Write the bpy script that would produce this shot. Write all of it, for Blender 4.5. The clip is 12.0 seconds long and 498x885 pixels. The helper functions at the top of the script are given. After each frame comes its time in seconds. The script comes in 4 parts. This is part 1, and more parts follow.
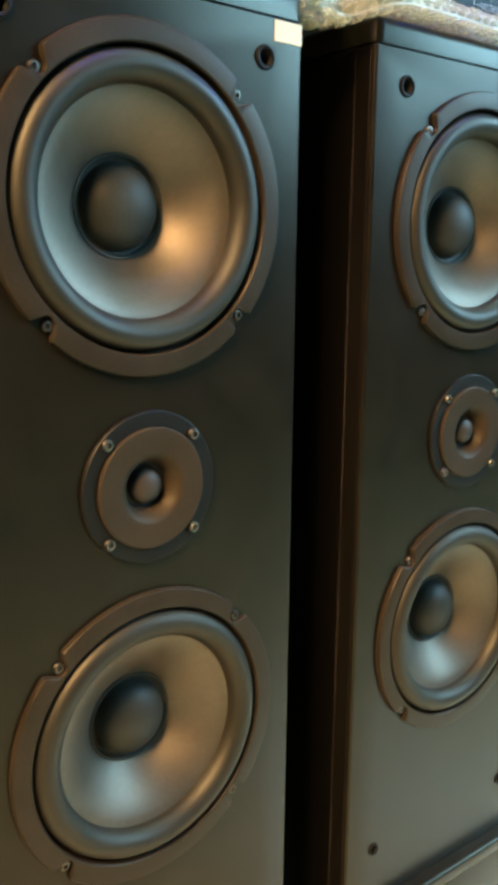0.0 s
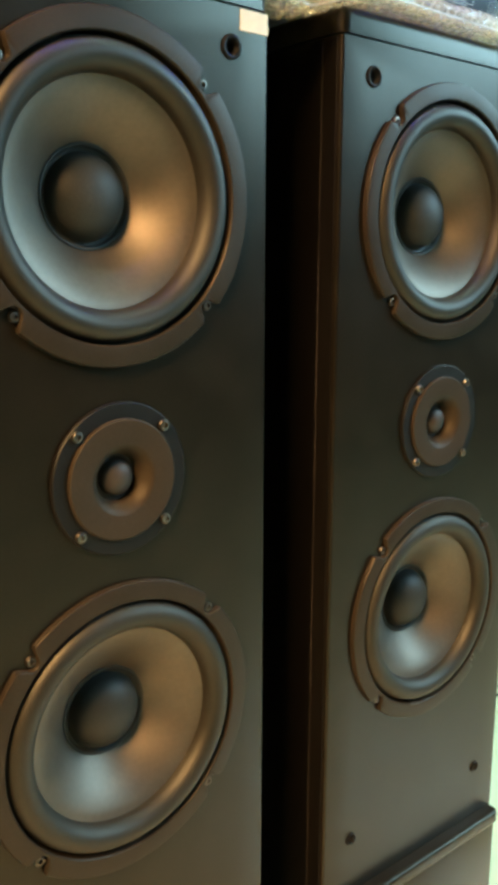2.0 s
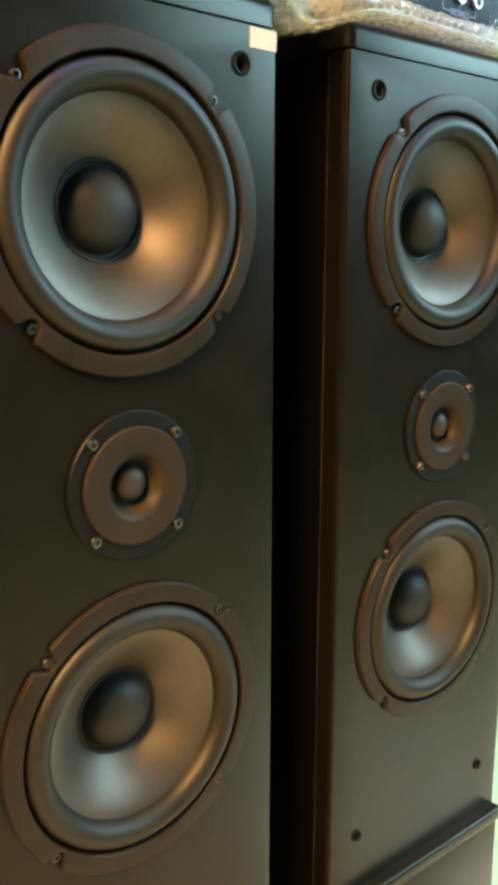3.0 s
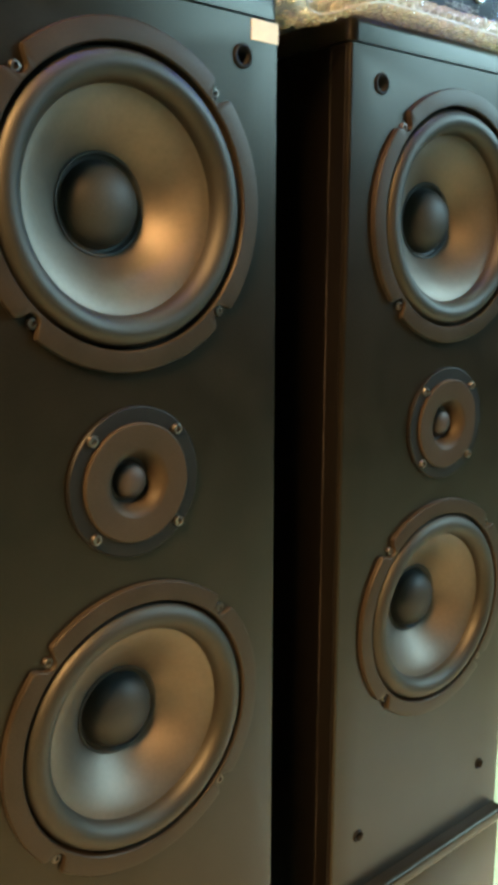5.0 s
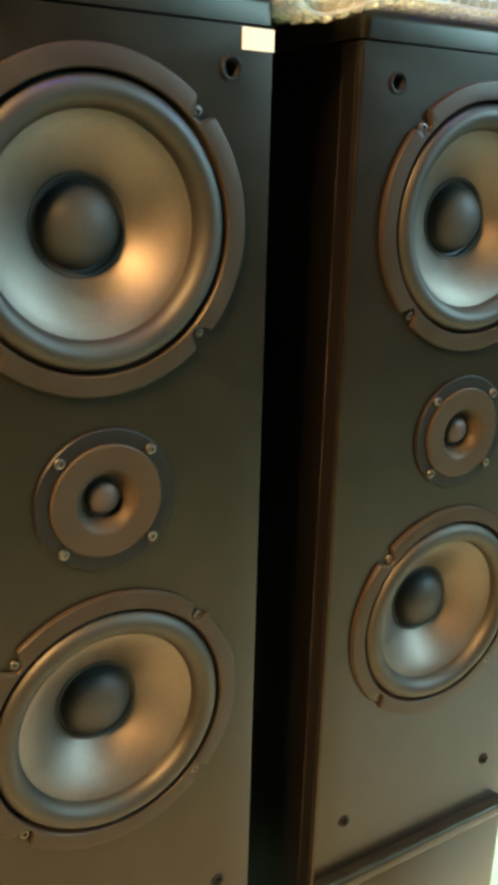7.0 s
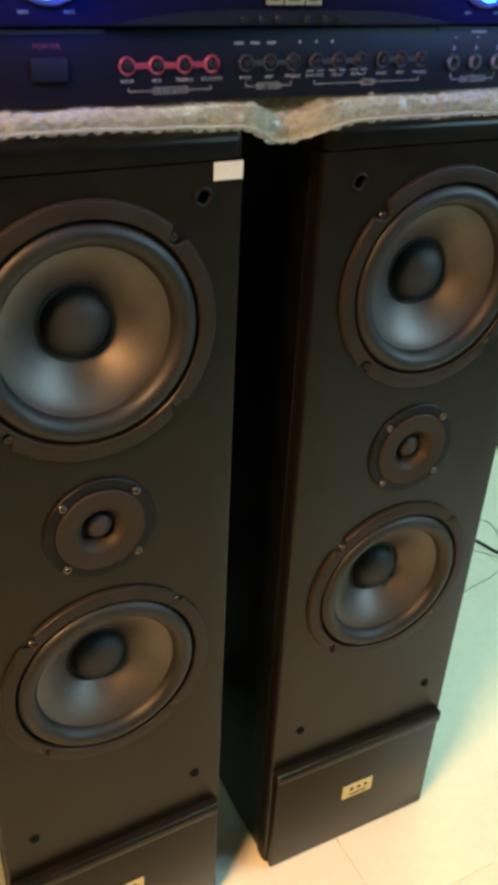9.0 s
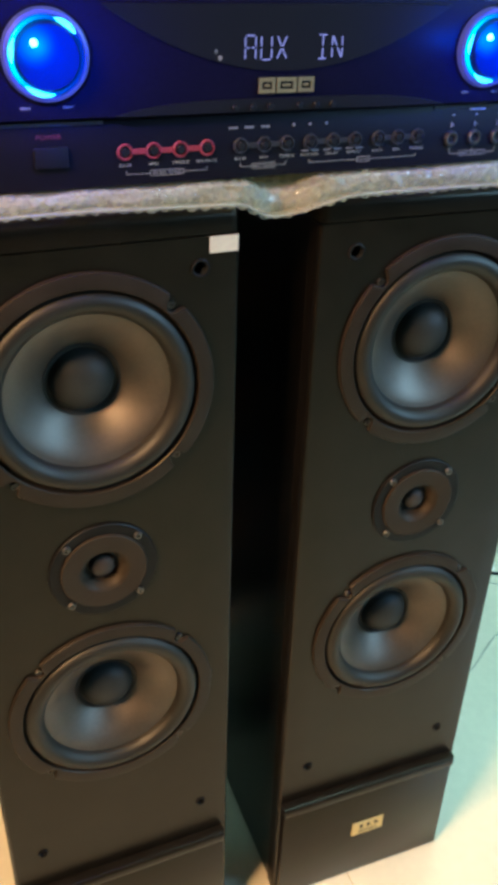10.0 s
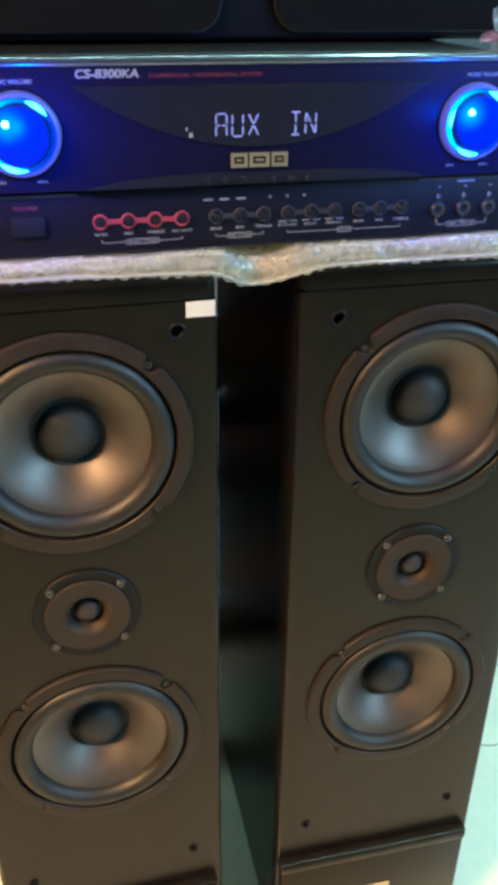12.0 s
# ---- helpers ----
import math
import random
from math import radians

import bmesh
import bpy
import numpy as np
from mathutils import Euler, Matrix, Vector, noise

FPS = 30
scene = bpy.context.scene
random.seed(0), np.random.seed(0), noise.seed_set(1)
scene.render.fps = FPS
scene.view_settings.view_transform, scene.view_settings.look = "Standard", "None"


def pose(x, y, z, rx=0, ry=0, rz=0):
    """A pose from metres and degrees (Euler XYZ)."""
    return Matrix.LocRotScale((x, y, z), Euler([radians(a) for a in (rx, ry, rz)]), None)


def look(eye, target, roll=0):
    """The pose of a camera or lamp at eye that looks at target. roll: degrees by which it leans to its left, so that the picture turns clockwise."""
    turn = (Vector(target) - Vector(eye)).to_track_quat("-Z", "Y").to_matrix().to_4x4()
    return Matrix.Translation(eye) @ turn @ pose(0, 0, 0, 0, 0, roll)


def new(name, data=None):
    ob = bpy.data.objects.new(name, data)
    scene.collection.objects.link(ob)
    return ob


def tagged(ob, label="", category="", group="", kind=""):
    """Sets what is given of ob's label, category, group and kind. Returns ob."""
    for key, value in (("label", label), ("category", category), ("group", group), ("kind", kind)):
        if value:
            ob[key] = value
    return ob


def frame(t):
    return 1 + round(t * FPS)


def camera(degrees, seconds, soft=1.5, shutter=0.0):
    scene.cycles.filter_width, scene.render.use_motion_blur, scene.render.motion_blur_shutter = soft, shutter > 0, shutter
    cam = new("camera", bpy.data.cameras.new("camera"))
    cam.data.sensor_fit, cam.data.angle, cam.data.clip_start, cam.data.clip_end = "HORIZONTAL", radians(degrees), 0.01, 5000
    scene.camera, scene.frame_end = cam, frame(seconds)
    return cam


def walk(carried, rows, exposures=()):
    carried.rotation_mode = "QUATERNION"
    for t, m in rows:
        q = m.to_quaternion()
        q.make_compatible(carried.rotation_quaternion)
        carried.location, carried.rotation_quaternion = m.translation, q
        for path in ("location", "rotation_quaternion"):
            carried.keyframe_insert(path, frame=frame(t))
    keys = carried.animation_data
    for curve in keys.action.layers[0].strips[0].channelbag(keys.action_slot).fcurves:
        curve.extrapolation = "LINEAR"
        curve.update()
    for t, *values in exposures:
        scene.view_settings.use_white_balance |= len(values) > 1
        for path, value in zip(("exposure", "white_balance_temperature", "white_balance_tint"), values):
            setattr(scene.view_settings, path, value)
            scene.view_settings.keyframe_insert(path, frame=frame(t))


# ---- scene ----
cam = camera(32.3, 12.0, soft=5.0, shutter=0.5)
PATH = [
    (0, (0.006, 0.013, 0.721), (1.231, 1.542, 0.318), 0.6),
    (0.5, (0.003, 0.014, 0.72), (1.251, 1.524, 0.317), 0.5),
    (1, (0.006, 0.007, 0.721), (1.266, 1.506, 0.315), 0.3),
    (1.5, (0.007, 0.01, 0.717), (1.271, 1.506, 0.312), 0.3),
    (2, (0.009, 0.01, 0.716), (1.274, 1.505, 0.309), 0.2),
    (2.5, (0.003, 0.012, 0.718), (1.27, 1.504, 0.311), 0.1),
    (3, (-0.005, 0.005, 0.724), (1.262, 1.498, 0.314), 0.1),
    (5, (-0.003, 0.01, 0.721), (1.265, 1.501, 0.31), 0.1),
    (5.5, (-0.004, 0.008, 0.721), (1.266, 1.498, 0.31), 0.1),
    (6, (0.023, 0.013, 0.714), (1.259, 1.531, 0.306), 0.6),
    (6.5, (0.045, -0.02, 0.726), (1.186, 1.553, 0.251), 0.6),
    (7, (0.085, -0.029, 0.798), (1.103, 1.575, 0.173), 1.5),
    (7.2, (0.103, -0.02, 0.83), (1.074, 1.574, 0.111), 2.2),
    (8.8, (0.124, -0.087, 1.005), (0.943, 1.418, -0.028), 2.9),
    (9, (0.114, -0.099, 1.023), (0.943, 1.399, -0.011), 2.9),
    (9.5, (0.107, -0.131, 1.056), (0.919, 1.386, 0.036), 2.4),
    (10, (0.173, -0.137, 1.076), (0.835, 1.449, 0.053), 1.9),
    (10.5, (0.257, -0.154, 1.086), (0.76, 1.5, 0.081), 1.6),
    (11, (0.299, -0.187, 1.102), (0.725, 1.503, 0.121), 0.9),
    (11.5, (0.296, -0.188, 1.106), (0.71, 1.512, 0.138), 0.6),
    (12, (0.281, -0.168, 1.107), (0.705, 1.528, 0.136), 0.7),
]
walk(cam, [(t, look(eye, target, roll)) for t, eye, target, roll in PATH], [
    (0, 0.99, 6600, -4), (1.2, 0.79, 7000, -3), (3, 0.80, 7500, 0), (5.5, 0.80, 7600, 0), (6.5, 1.03, 7600, -1), (7.2, 1.23, 7500, -1), (8.8, 0.11, 6800, 7), (9.5, 0.08, 6200, 7), (10.5, 0.37, 5900, 7), (12, 0.65, 5900, 9)])

FLOOR = -0.021          # level of the tiled floor
BAFFLE = 0.466          # line of the loudspeakers' fronts
TOP = 0.897             # top of the loudspeakers

# ---- light ----
world = bpy.data.worlds.new("world")
scene.world = world
world.use_nodes = True
sky = world.node_tree.nodes.new("ShaderNodeTexSky")
sky.sky_type, sky.sun_disc, sky.sun_elevation, sky.sun_rotation = "NISHITA", False, radians(35), radians(120)
world.node_tree.links.new(sky.outputs[0], world.node_tree.nodes["Background"].inputs[0])
world.node_tree.nodes["Background"].inputs[1].default_value = 0.1


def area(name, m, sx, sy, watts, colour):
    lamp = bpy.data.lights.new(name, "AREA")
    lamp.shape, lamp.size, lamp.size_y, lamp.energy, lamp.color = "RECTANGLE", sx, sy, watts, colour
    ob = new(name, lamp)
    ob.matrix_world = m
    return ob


LAMP = (-1.25, -0.38, 2.30)     # the warm hanging lamp
shade_light = bpy.data.lights.new("hanging_lamp_light", "SPOT")
shade_light.energy, shade_light.color, shade_light.shadow_soft_size = 870, (1.0, 0.59, 0.29), 0.36
shade_light.spot_size, shade_light.spot_blend = radians(62), 1.0
new("hanging_lamp_light", shade_light).matrix_world = look((LAMP[0] + 0.02, LAMP[1] + 0.02, LAMP[2] - 0.05), (0.66, 0.36, -0.02))
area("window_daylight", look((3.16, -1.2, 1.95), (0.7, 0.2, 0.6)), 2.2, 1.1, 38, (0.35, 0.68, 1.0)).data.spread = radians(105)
# unseen cool white tube lamps under the ceiling, the second added to brighten the gap floor: place, turn, length, power
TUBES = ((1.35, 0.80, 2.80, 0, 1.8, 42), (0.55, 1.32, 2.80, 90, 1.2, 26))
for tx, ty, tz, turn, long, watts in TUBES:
    area("unseen_tube_lamp_light", pose(tx, ty, tz - 0.03, 0, 0, turn), 0.12, long, watts, (0.55, 0.92, 0.84))

# ---- materials ----


def mat(name, colour, rough=0.5, metal=0.0, spec=0.5, grain=0.0, size=200.0, stain=0.0, bump=0.0, coat=0.0, emit=None, power=0.0,
        stretch=(1, 1, 1), trans=0.0, rvar=0.0, random_tone=0.0, tint=None):
    m = bpy.data.materials.new(name)
    m.use_nodes = True
    n, l = m.node_tree.nodes, m.node_tree.links
    p = n["Principled BSDF"]
    p.inputs["Base Color"].default_value = (*colour, 1)
    p.inputs["Roughness"].default_value = rough
    p.inputs["Metallic"].default_value = metal
    p.inputs["Specular IOR Level"].default_value = spec
    p.inputs["Coat Weight"].default_value = coat
    p.inputs["Transmission Weight"].default_value = trans
    if tint:
        p.inputs["Specular Tint"].default_value = (*tint, 1)
    if emit:
        p.inputs["Emission Color"].default_value = (*emit, 1)
        p.inputs["Emission Strength"].default_value = power
    if grain or stain or bump or rvar or random_tone:
        tc = n.new("ShaderNodeTexCoord")
        mp = n.new("ShaderNodeMapping")
        mp.inputs["Scale"].default_value = stretch
        l.new(tc.outputs["Object"], mp.inputs["Vector"])
        fine = n.new("ShaderNodeTexNoise")
        fine.inputs["Scale"].default_value, fine.inputs["Detail"].default_value = size, 4
        l.new(mp.outputs[0], fine.inputs["Vector"])
        broad = n.new("ShaderNodeTexNoise")
        broad.inputs["Scale"].default_value, broad.inputs["Detail"].default_value = size / 18, 5
        l.new(mp.outputs[0], broad.inputs["Vector"])

        def scaled(src, lo, hi):
            r = n.new("ShaderNodeMapRange")
            r.inputs[1].default_value, r.inputs[2].default_value = 0.3, 0.7
            r.inputs[3].default_value, r.inputs[4].default_value = lo, hi
            l.new(src, r.inputs[0])
            return r.outputs[0]

        def times(a, b):
            q = n.new("ShaderNodeMath")
            q.operation = "MULTIPLY"
            l.new(a, q.inputs[0])
            l.new(b, q.inputs[1])
            return q.outputs[0]
        tone = times(scaled(fine.outputs[0], 1 - grain, 1 + grain), scaled(broad.outputs[0], 1 - stain, 1 + stain))
        if random_tone:
            info = n.new("ShaderNodeObjectInfo")
            r = n.new("ShaderNodeMapRange")
            r.inputs[3].default_value, r.inputs[4].default_value = 1 - random_tone, 1 + random_tone
            l.new(info.outputs["Random"], r.inputs[0])
            tone = times(tone, r.outputs[0])
        mix = n.new("ShaderNodeVectorMath")
        mix.operation = "SCALE"
        mix.inputs[0].default_value = colour
        l.new(tone, mix.inputs["Scale"])
        l.new(mix.outputs[0], p.inputs["Base Color"])
        if rvar:
            l.new(scaled(broad.outputs[0], rough - rvar, rough + rvar), p.inputs["Roughness"])
        if bump:
            b = n.new("ShaderNodeBump")
            b.inputs["Strength"].default_value, b.inputs["Distance"].default_value = bump, 0.0006
            l.new(fine.outputs[0], b.inputs["Height"])
            l.new(b.outputs[0], p.inputs["Normal"])
    return m


BLACK_VINYL = mat("black_vinyl", (0.0062, 0.0048, 0.0033), 0.29, spec=0.25, tint=(1.0, 0.90, 0.70), grain=0.25, stain=0.3, size=500, bump=0.05, rvar=0.012)
SIDE_VENEER = mat("dark_veneer", (0.0024, 0.0020, 0.0017), 0.30, spec=0.30, grain=0.12, stain=0.2, size=160, stretch=(3, 3, 0.12), rvar=0.012)
SEAM = mat("worn_seam", (0.017, 0.0145, 0.0125), 0.45, spec=0.25, grain=0.5, stain=0.6, size=260)
EDGE_STRIP = mat("brown_edge_strip", (0.0034, 0.0027, 0.0022), 0.42, spec=0.12, grain=0.3, stain=0.3, size=200, stretch=(3, 3, 0.15), rvar=0.05)
FLANGE = mat("brown_black_cast_frame", (0.0180, 0.0136, 0.0098), 0.42, spec=0.16, tint=(1.0, 0.88, 0.72), grain=0.2, stain=0.15, size=700, bump=0.1, rvar=0.05)
RUBBER = mat("rubber_surround", (0.0080, 0.0070, 0.0055), 0.52, spec=0.42, tint=(1.0, 0.94, 0.82), grain=0.15, stain=0.25, size=300, rvar=0.06)
CONE = mat("grey_polymer_cone", (0.116, 0.095, 0.076), 0.50, metal=0.86, spec=0.4, grain=0.06, stain=0.16, size=300, bump=0.03, rvar=0.05)
CAP = mat("soft_black_cap", (0.020, 0.0205, 0.0185), 0.52, spec=0.24, grain=0.2, stain=0.25, size=600, bump=0.05, rvar=0.06)
PLATE = mat("tweeter_black_plate", (0.004, 0.0035, 0.003), 0.5, spec=0.18, grain=0.2, size=500, bump=0.05)
DISC = mat("tweeter_brown_plate", (0.024, 0.0175, 0.012), 0.5, spec=0.13, tint=(1.0, 0.88, 0.72), grain=0.12, stain=0.1, size=500, bump=0.06)
DOME = mat("tweeter_dome", (0.03, 0.023, 0.019), 0.5, spec=0.25, grain=0.1, size=900)
STEEL = mat("screw_steel", (0.17, 0.15, 0.13), 0.38, metal=1.0, grain=0.1, size=900)
DARK_STEEL = mat("dark_screw_steel", (0.12, 0.10, 0.085), 0.4, metal=1.0, grain=0.1, size=900)
HOLE = mat("hole_black", (0.004, 0.004, 0.004), 0.8)
SOCKET = mat("socket_plastic", (0.006, 0.006, 0.006), 0.5, spec=0.12, grain=0.2, size=700)
GOLD = mat("gold_plate", (0.60, 0.46, 0.20), 0.4, metal=0.6, grain=0.1, size=500)
STICKER = mat("paper_sticker", (0.56, 0.52, 0.43), 0.6, grain=0.05, stain=0.12, size=400)
SEAL = mat("seal_film", (0.17, 0.17, 0.19), 0.4)
# the blue in both amplifier blacks is the knobs' glow put into the colour
FACIA = mat("amp_gloss_black_glow_tint", (0.0055, 0.0050, 0.019), 0.4, spec=0.04, grain=0.1, size=400)
FACIA_MATT = mat("amp_satin_black_glow_tint", (0.0045, 0.0044, 0.0095), 0.48, spec=0.14, grain=0.2, size=700, bump=0.04)
WINDOW_TINT = mat("display_smoke", (0.009, 0.0095, 0.014), 0.3, spec=0.26)
CASE = mat("amp_case_steel", (0.005, 0.005, 0.006), 0.45, spec=0.2, grain=0.25, size=900, bump=0.1)
TRIM_CHROME = mat("amp_edge_trim", (0.12, 0.14, 0.15), 0.22, metal=0.8)
KNOB_RING = mat("knob_ring_plastic", (0.05, 0.055, 0.16), 0.4, spec=0.3, emit=(0.05, 0.08, 0.6), power=0.28)
GLOW_HOT = mat("knob_glow_hot", (0.2, 0.6, 0.9), 0.3, emit=(0.06, 0.85, 1.0), power=2.4)
DOT_HOT = mat("knob_indicator", (0.4, 0.8, 1), 0.3, emit=(0.25, 0.9, 1.0), power=2.4)
SEGMENT = mat("display_segment", (0.06, 0.06, 0.12), 0.4, emit=(0.38, 0.41, 1.0), power=0.52)
PRINT = mat("white_print", (0.22, 0.215, 0.19), 0.5)
PRINT_DIM = mat("grey_print", (0.2, 0.2, 0.22), 0.5)
PRINT_RED = mat("red_print", (0.12, 0.018, 0.03), 0.45)
RED_PLASTIC = mat("red_slider_plastic", (0.24, 0.03, 0.045), 0.4, grain=0.08, size=600)
GREY_PLASTIC = mat("grey_slider_plastic", (0.024, 0.025, 0.03), 0.55, spec=0.25, grain=0.08, size=600)
PLATE_GREY = mat("button_plastic", (0.007, 0.0075, 0.013), 0.55, spec=0.12, grain=0.08, size=600)
POT = mat("pot_black", (0.008, 0.008, 0.010), 0.45, spec=0.25)
EMBLEM_GOLD = mat("emblem_gold", (0.50, 0.39, 0.22), 0.35, metal=0.8, grain=0.08, size=500)
CHROME = mat("jack_chrome", (0.36, 0.33, 0.31), 0.28, metal=1.0)
GRILLE = mat("grille_cloth", (0.004, 0.004, 0.005), 0.8, spec=0.08, grain=0.4, size=1400, bump=0.15)
RIM = mat("grille_rim", (0.07, 0.075, 0.08), 0.35, metal=0.6)
TILE = mat("floor_tile", (0.62, 0.565, 0.42), 0.2, grain=0.03, stain=0.06, size=60, rvar=0.04, random_tone=0.02)
GROUT = mat("tile_grout", (0.58, 0.53, 0.42), 0.8, grain=0.2, size=300)
WALL = mat("wall_paint", (0.19, 0.175, 0.15), 0.7, grain=0.06, stain=0.10, size=80, bump=0.1)
WALL_DARK = mat("dark_wall_paint", (0.06, 0.06, 0.066), 0.7, grain=0.05, stain=0.1, size=80, bump=0.1)
CEIL = mat("ceiling_paint", (0.75, 0.74, 0.7), 0.8, grain=0.03, stain=0.05, size=60)
FRAME_WHITE = mat("white_frame", (0.7, 0.7, 0.68), 0.4, grain=0.04, size=100)
SHELF = mat("shelf_white", (0.75, 0.73, 0.66), 0.45, grain=0.06, stain=0.12, size=90)
SHELF_DARK = mat("shelf_dark", (0.03, 0.03, 0.03), 0.5, grain=0.2, size=200)
DARK_WOOD = mat("dark_brown_wood", (0.022, 0.011, 0.007), 0.45, grain=0.35, stain=0.4, size=120, bump=0.08, stretch=(3, 3, 0.3))
CARTON = mat("carton_grey", (0.48, 0.47, 0.43), 0.7, grain=0.08, stain=0.14, size=150)
CABLE = mat("cable_black", (0.012, 0.016, 0.014), 0.4)
CABLE_GREY = mat("cable_grey", (0.16, 0.17, 0.16), 0.5, grain=0.1, size=300)
PINK = mat("pink_plastic", (0.19, 0.09, 0.13), 0.5, grain=0.1, stain=0.25, size=200)
TUBE_WHITE = mat("tube_diffuser", (0.85, 0.88, 0.87), 0.5, emit=(0.7, 1.0, 0.97), power=3)
LAMP_WHITE = mat("lamp_diffuser", (0.9, 0.85, 0.75), 0.5, emit=(1, 0.7, 0.38), power=3)


def film_material(name, clear, colour, rough, crinkle=0.0):
    m = bpy.data.materials.new(name)
    m.use_nodes = True
    n, l = m.node_tree.nodes, m.node_tree.links
    p = n["Principled BSDF"]
    p.inputs["Base Color"].default_value = (*colour, 1)
    p.inputs["Roughness"].default_value = rough
    p.inputs["Specular IOR Level"].default_value = 1.0
    p.inputs["Coat Weight"].default_value, p.inputs["Coat Roughness"].default_value = 0.6, 0.04
    t = n.new("ShaderNodeBsdfTransparent")
    t.inputs[0].default_value = (0.96, 0.96, 0.94, 1)
    mix = n.new("ShaderNodeMixShader")
    tc = n.new("ShaderNodeTexCoord")
    noi = n.new("ShaderNodeTexNoise")
    noi.inputs["Scale"].default_value, noi.inputs["Detail"].default_value = 90, 3
    l.new(tc.outputs["Object"], noi.inputs["Vector"])
    if crinkle:
        fine = n.new("ShaderNodeTexNoise")
        fine.inputs["Scale"].default_value, fine.inputs["Detail"].default_value = 160, 5
        l.new(tc.outputs["Object"], fine.inputs["Vector"])
        b = n.new("ShaderNodeBump")
        b.inputs["Strength"].default_value, b.inputs["Distance"].default_value = crinkle, 0.004
        l.new(fine.outputs[0], b.inputs["Height"])
        l.new(b.outputs[0], p.inputs["Normal"])
    r = n.new("ShaderNodeMapRange")
    r.inputs[1].default_value, r.inputs[2].default_value = 0.3, 0.7
    r.inputs[3].default_value, r.inputs[4].default_value = 1 - clear - 0.06, 1 - clear + 0.06
    l.new(noi.outputs[0], r.inputs[0])
    l.new(r.outputs[0], mix.inputs[0])
    l.new(t.outputs[0], mix.inputs[1])
    through_light = n.new("ShaderNodeBsdfTranslucent")
    through_light.inputs[0].default_value = (*colour, 1)
    body = n.new("ShaderNodeMixShader")
    body.inputs[0].default_value = 0.5
    l.new(p.outputs[0], body.inputs[1])
    l.new(through_light.outputs[0], body.inputs[2])
    l.new(body.outputs[0], mix.inputs[2])
    l.new(mix.outputs[0], n["Material Output"].inputs[0])
    return m


WRAP = film_material("bubble_film", 0.46, (0.75, 0.72, 0.55), 0.10, 0.2)
BAG = film_material("clear_bag", 0.8, (0.5, 0.5, 0.52), 0.1, 0.5)
BUBBLE = film_material("bubble_cap", 0.62, (0.66, 0.63, 0.48), 0.03)
WRAP_EDGE = film_material("bubble_film_edge", 0.3, (0.52, 0.51, 0.43), 0.25)
GLASS = film_material("window_glass", 0.9, (0.8, 0.85, 0.85), 0.05)

# ---- builders ----


def part(name, bm, material, parent=None, label="", smooth=True, m=None):
    """Link a bmesh as one mesh object, under a thing or a part."""
    me = bpy.data.meshes.new(name)
    bmesh.ops.recalc_face_normals(bm, faces=bm.faces)
    if m is not None:
        bm.transform(m)
    bm.to_mesh(me)
    bm.free()
    if smooth:
        for f in me.polygons:
            f.use_smooth = True
        me.set_sharp_from_angle(angle=radians(32))
    me.materials.append(material)
    ob = new(name, me)
    if parent is not None:
        ob.parent = parent
    if label:
        tagged(ob, label)
    return ob


def thing(name, x, y, z, label, category, group="", yaw=0, kind=""):
    ob = new(name)
    ob.empty_display_size = 0.05
    ob.matrix_world = pose(x, y, z, 0, 0, yaw)
    return tagged(ob, label, category, group, kind)


def box(x0, x1, y0, y1, z0, z1, r=0.0, seg=2, edges=None):
    """A box with rounded edges; edges picks them by their two ends."""
    bm = bmesh.new()
    bmesh.ops.create_cube(bm, size=1)
    for v in bm.verts:
        v.co = ((x0 + x1) / 2 + v.co.x * (x1 - x0), (y0 + y1) / 2 + v.co.y * (y1 - y0), (z0 + z1) / 2 + v.co.z * (z1 - z0))
    if r:
        es = [e for e in bm.edges if edges is None or edges(e.verts[0].co, e.verts[1].co)]
        bmesh.ops.bevel(bm, geom=es, offset=r, segments=seg, profile=0.5, affect="EDGES", clamp_overlap=True)
    return bm


def add(bm, other):
    me = bpy.data.meshes.new("tmp")
    other.to_mesh(me)
    other.free()
    bm.from_mesh(me)
    bpy.data.meshes.remove(me)
    return bm


def lathe(profile, n=96, cx=0.0, cz=0.0, cy=0.0):
    """Turn a profile of (radius, depth) round an axis that runs into the cabinet; profile may be a function of the angle."""
    bm = bmesh.new()
    rings = []
    for i in range(n):
        a = 2 * math.pi * i / n
        pr = profile(a) if callable(profile) else profile
        rings.append([(r, d, a) for r, d in pr])
    k = len(rings[0])
    tips = {}
    grid = []
    for ring in rings:
        row = []
        for j, (r, d, a) in enumerate(ring):
            if r < 1e-6:
                if j not in tips:
                    tips[j] = bm.verts.new((cx, cy + d, cz))
                row.append(tips[j])
            else:
                row.append(bm.verts.new((cx + r * math.cos(a), cy + d, cz + r * math.sin(a))))
        grid.append(row)
    for i in range(n):
        p, q = grid[i], grid[(i + 1) % n]
        for j in range(k - 1):
            vs = []
            for v in (p[j], p[j + 1], q[j + 1], q[j]):
                if v not in vs:
                    vs.append(v)
            if len(vs) > 2:
                bm.faces.new(vs)
    return bm


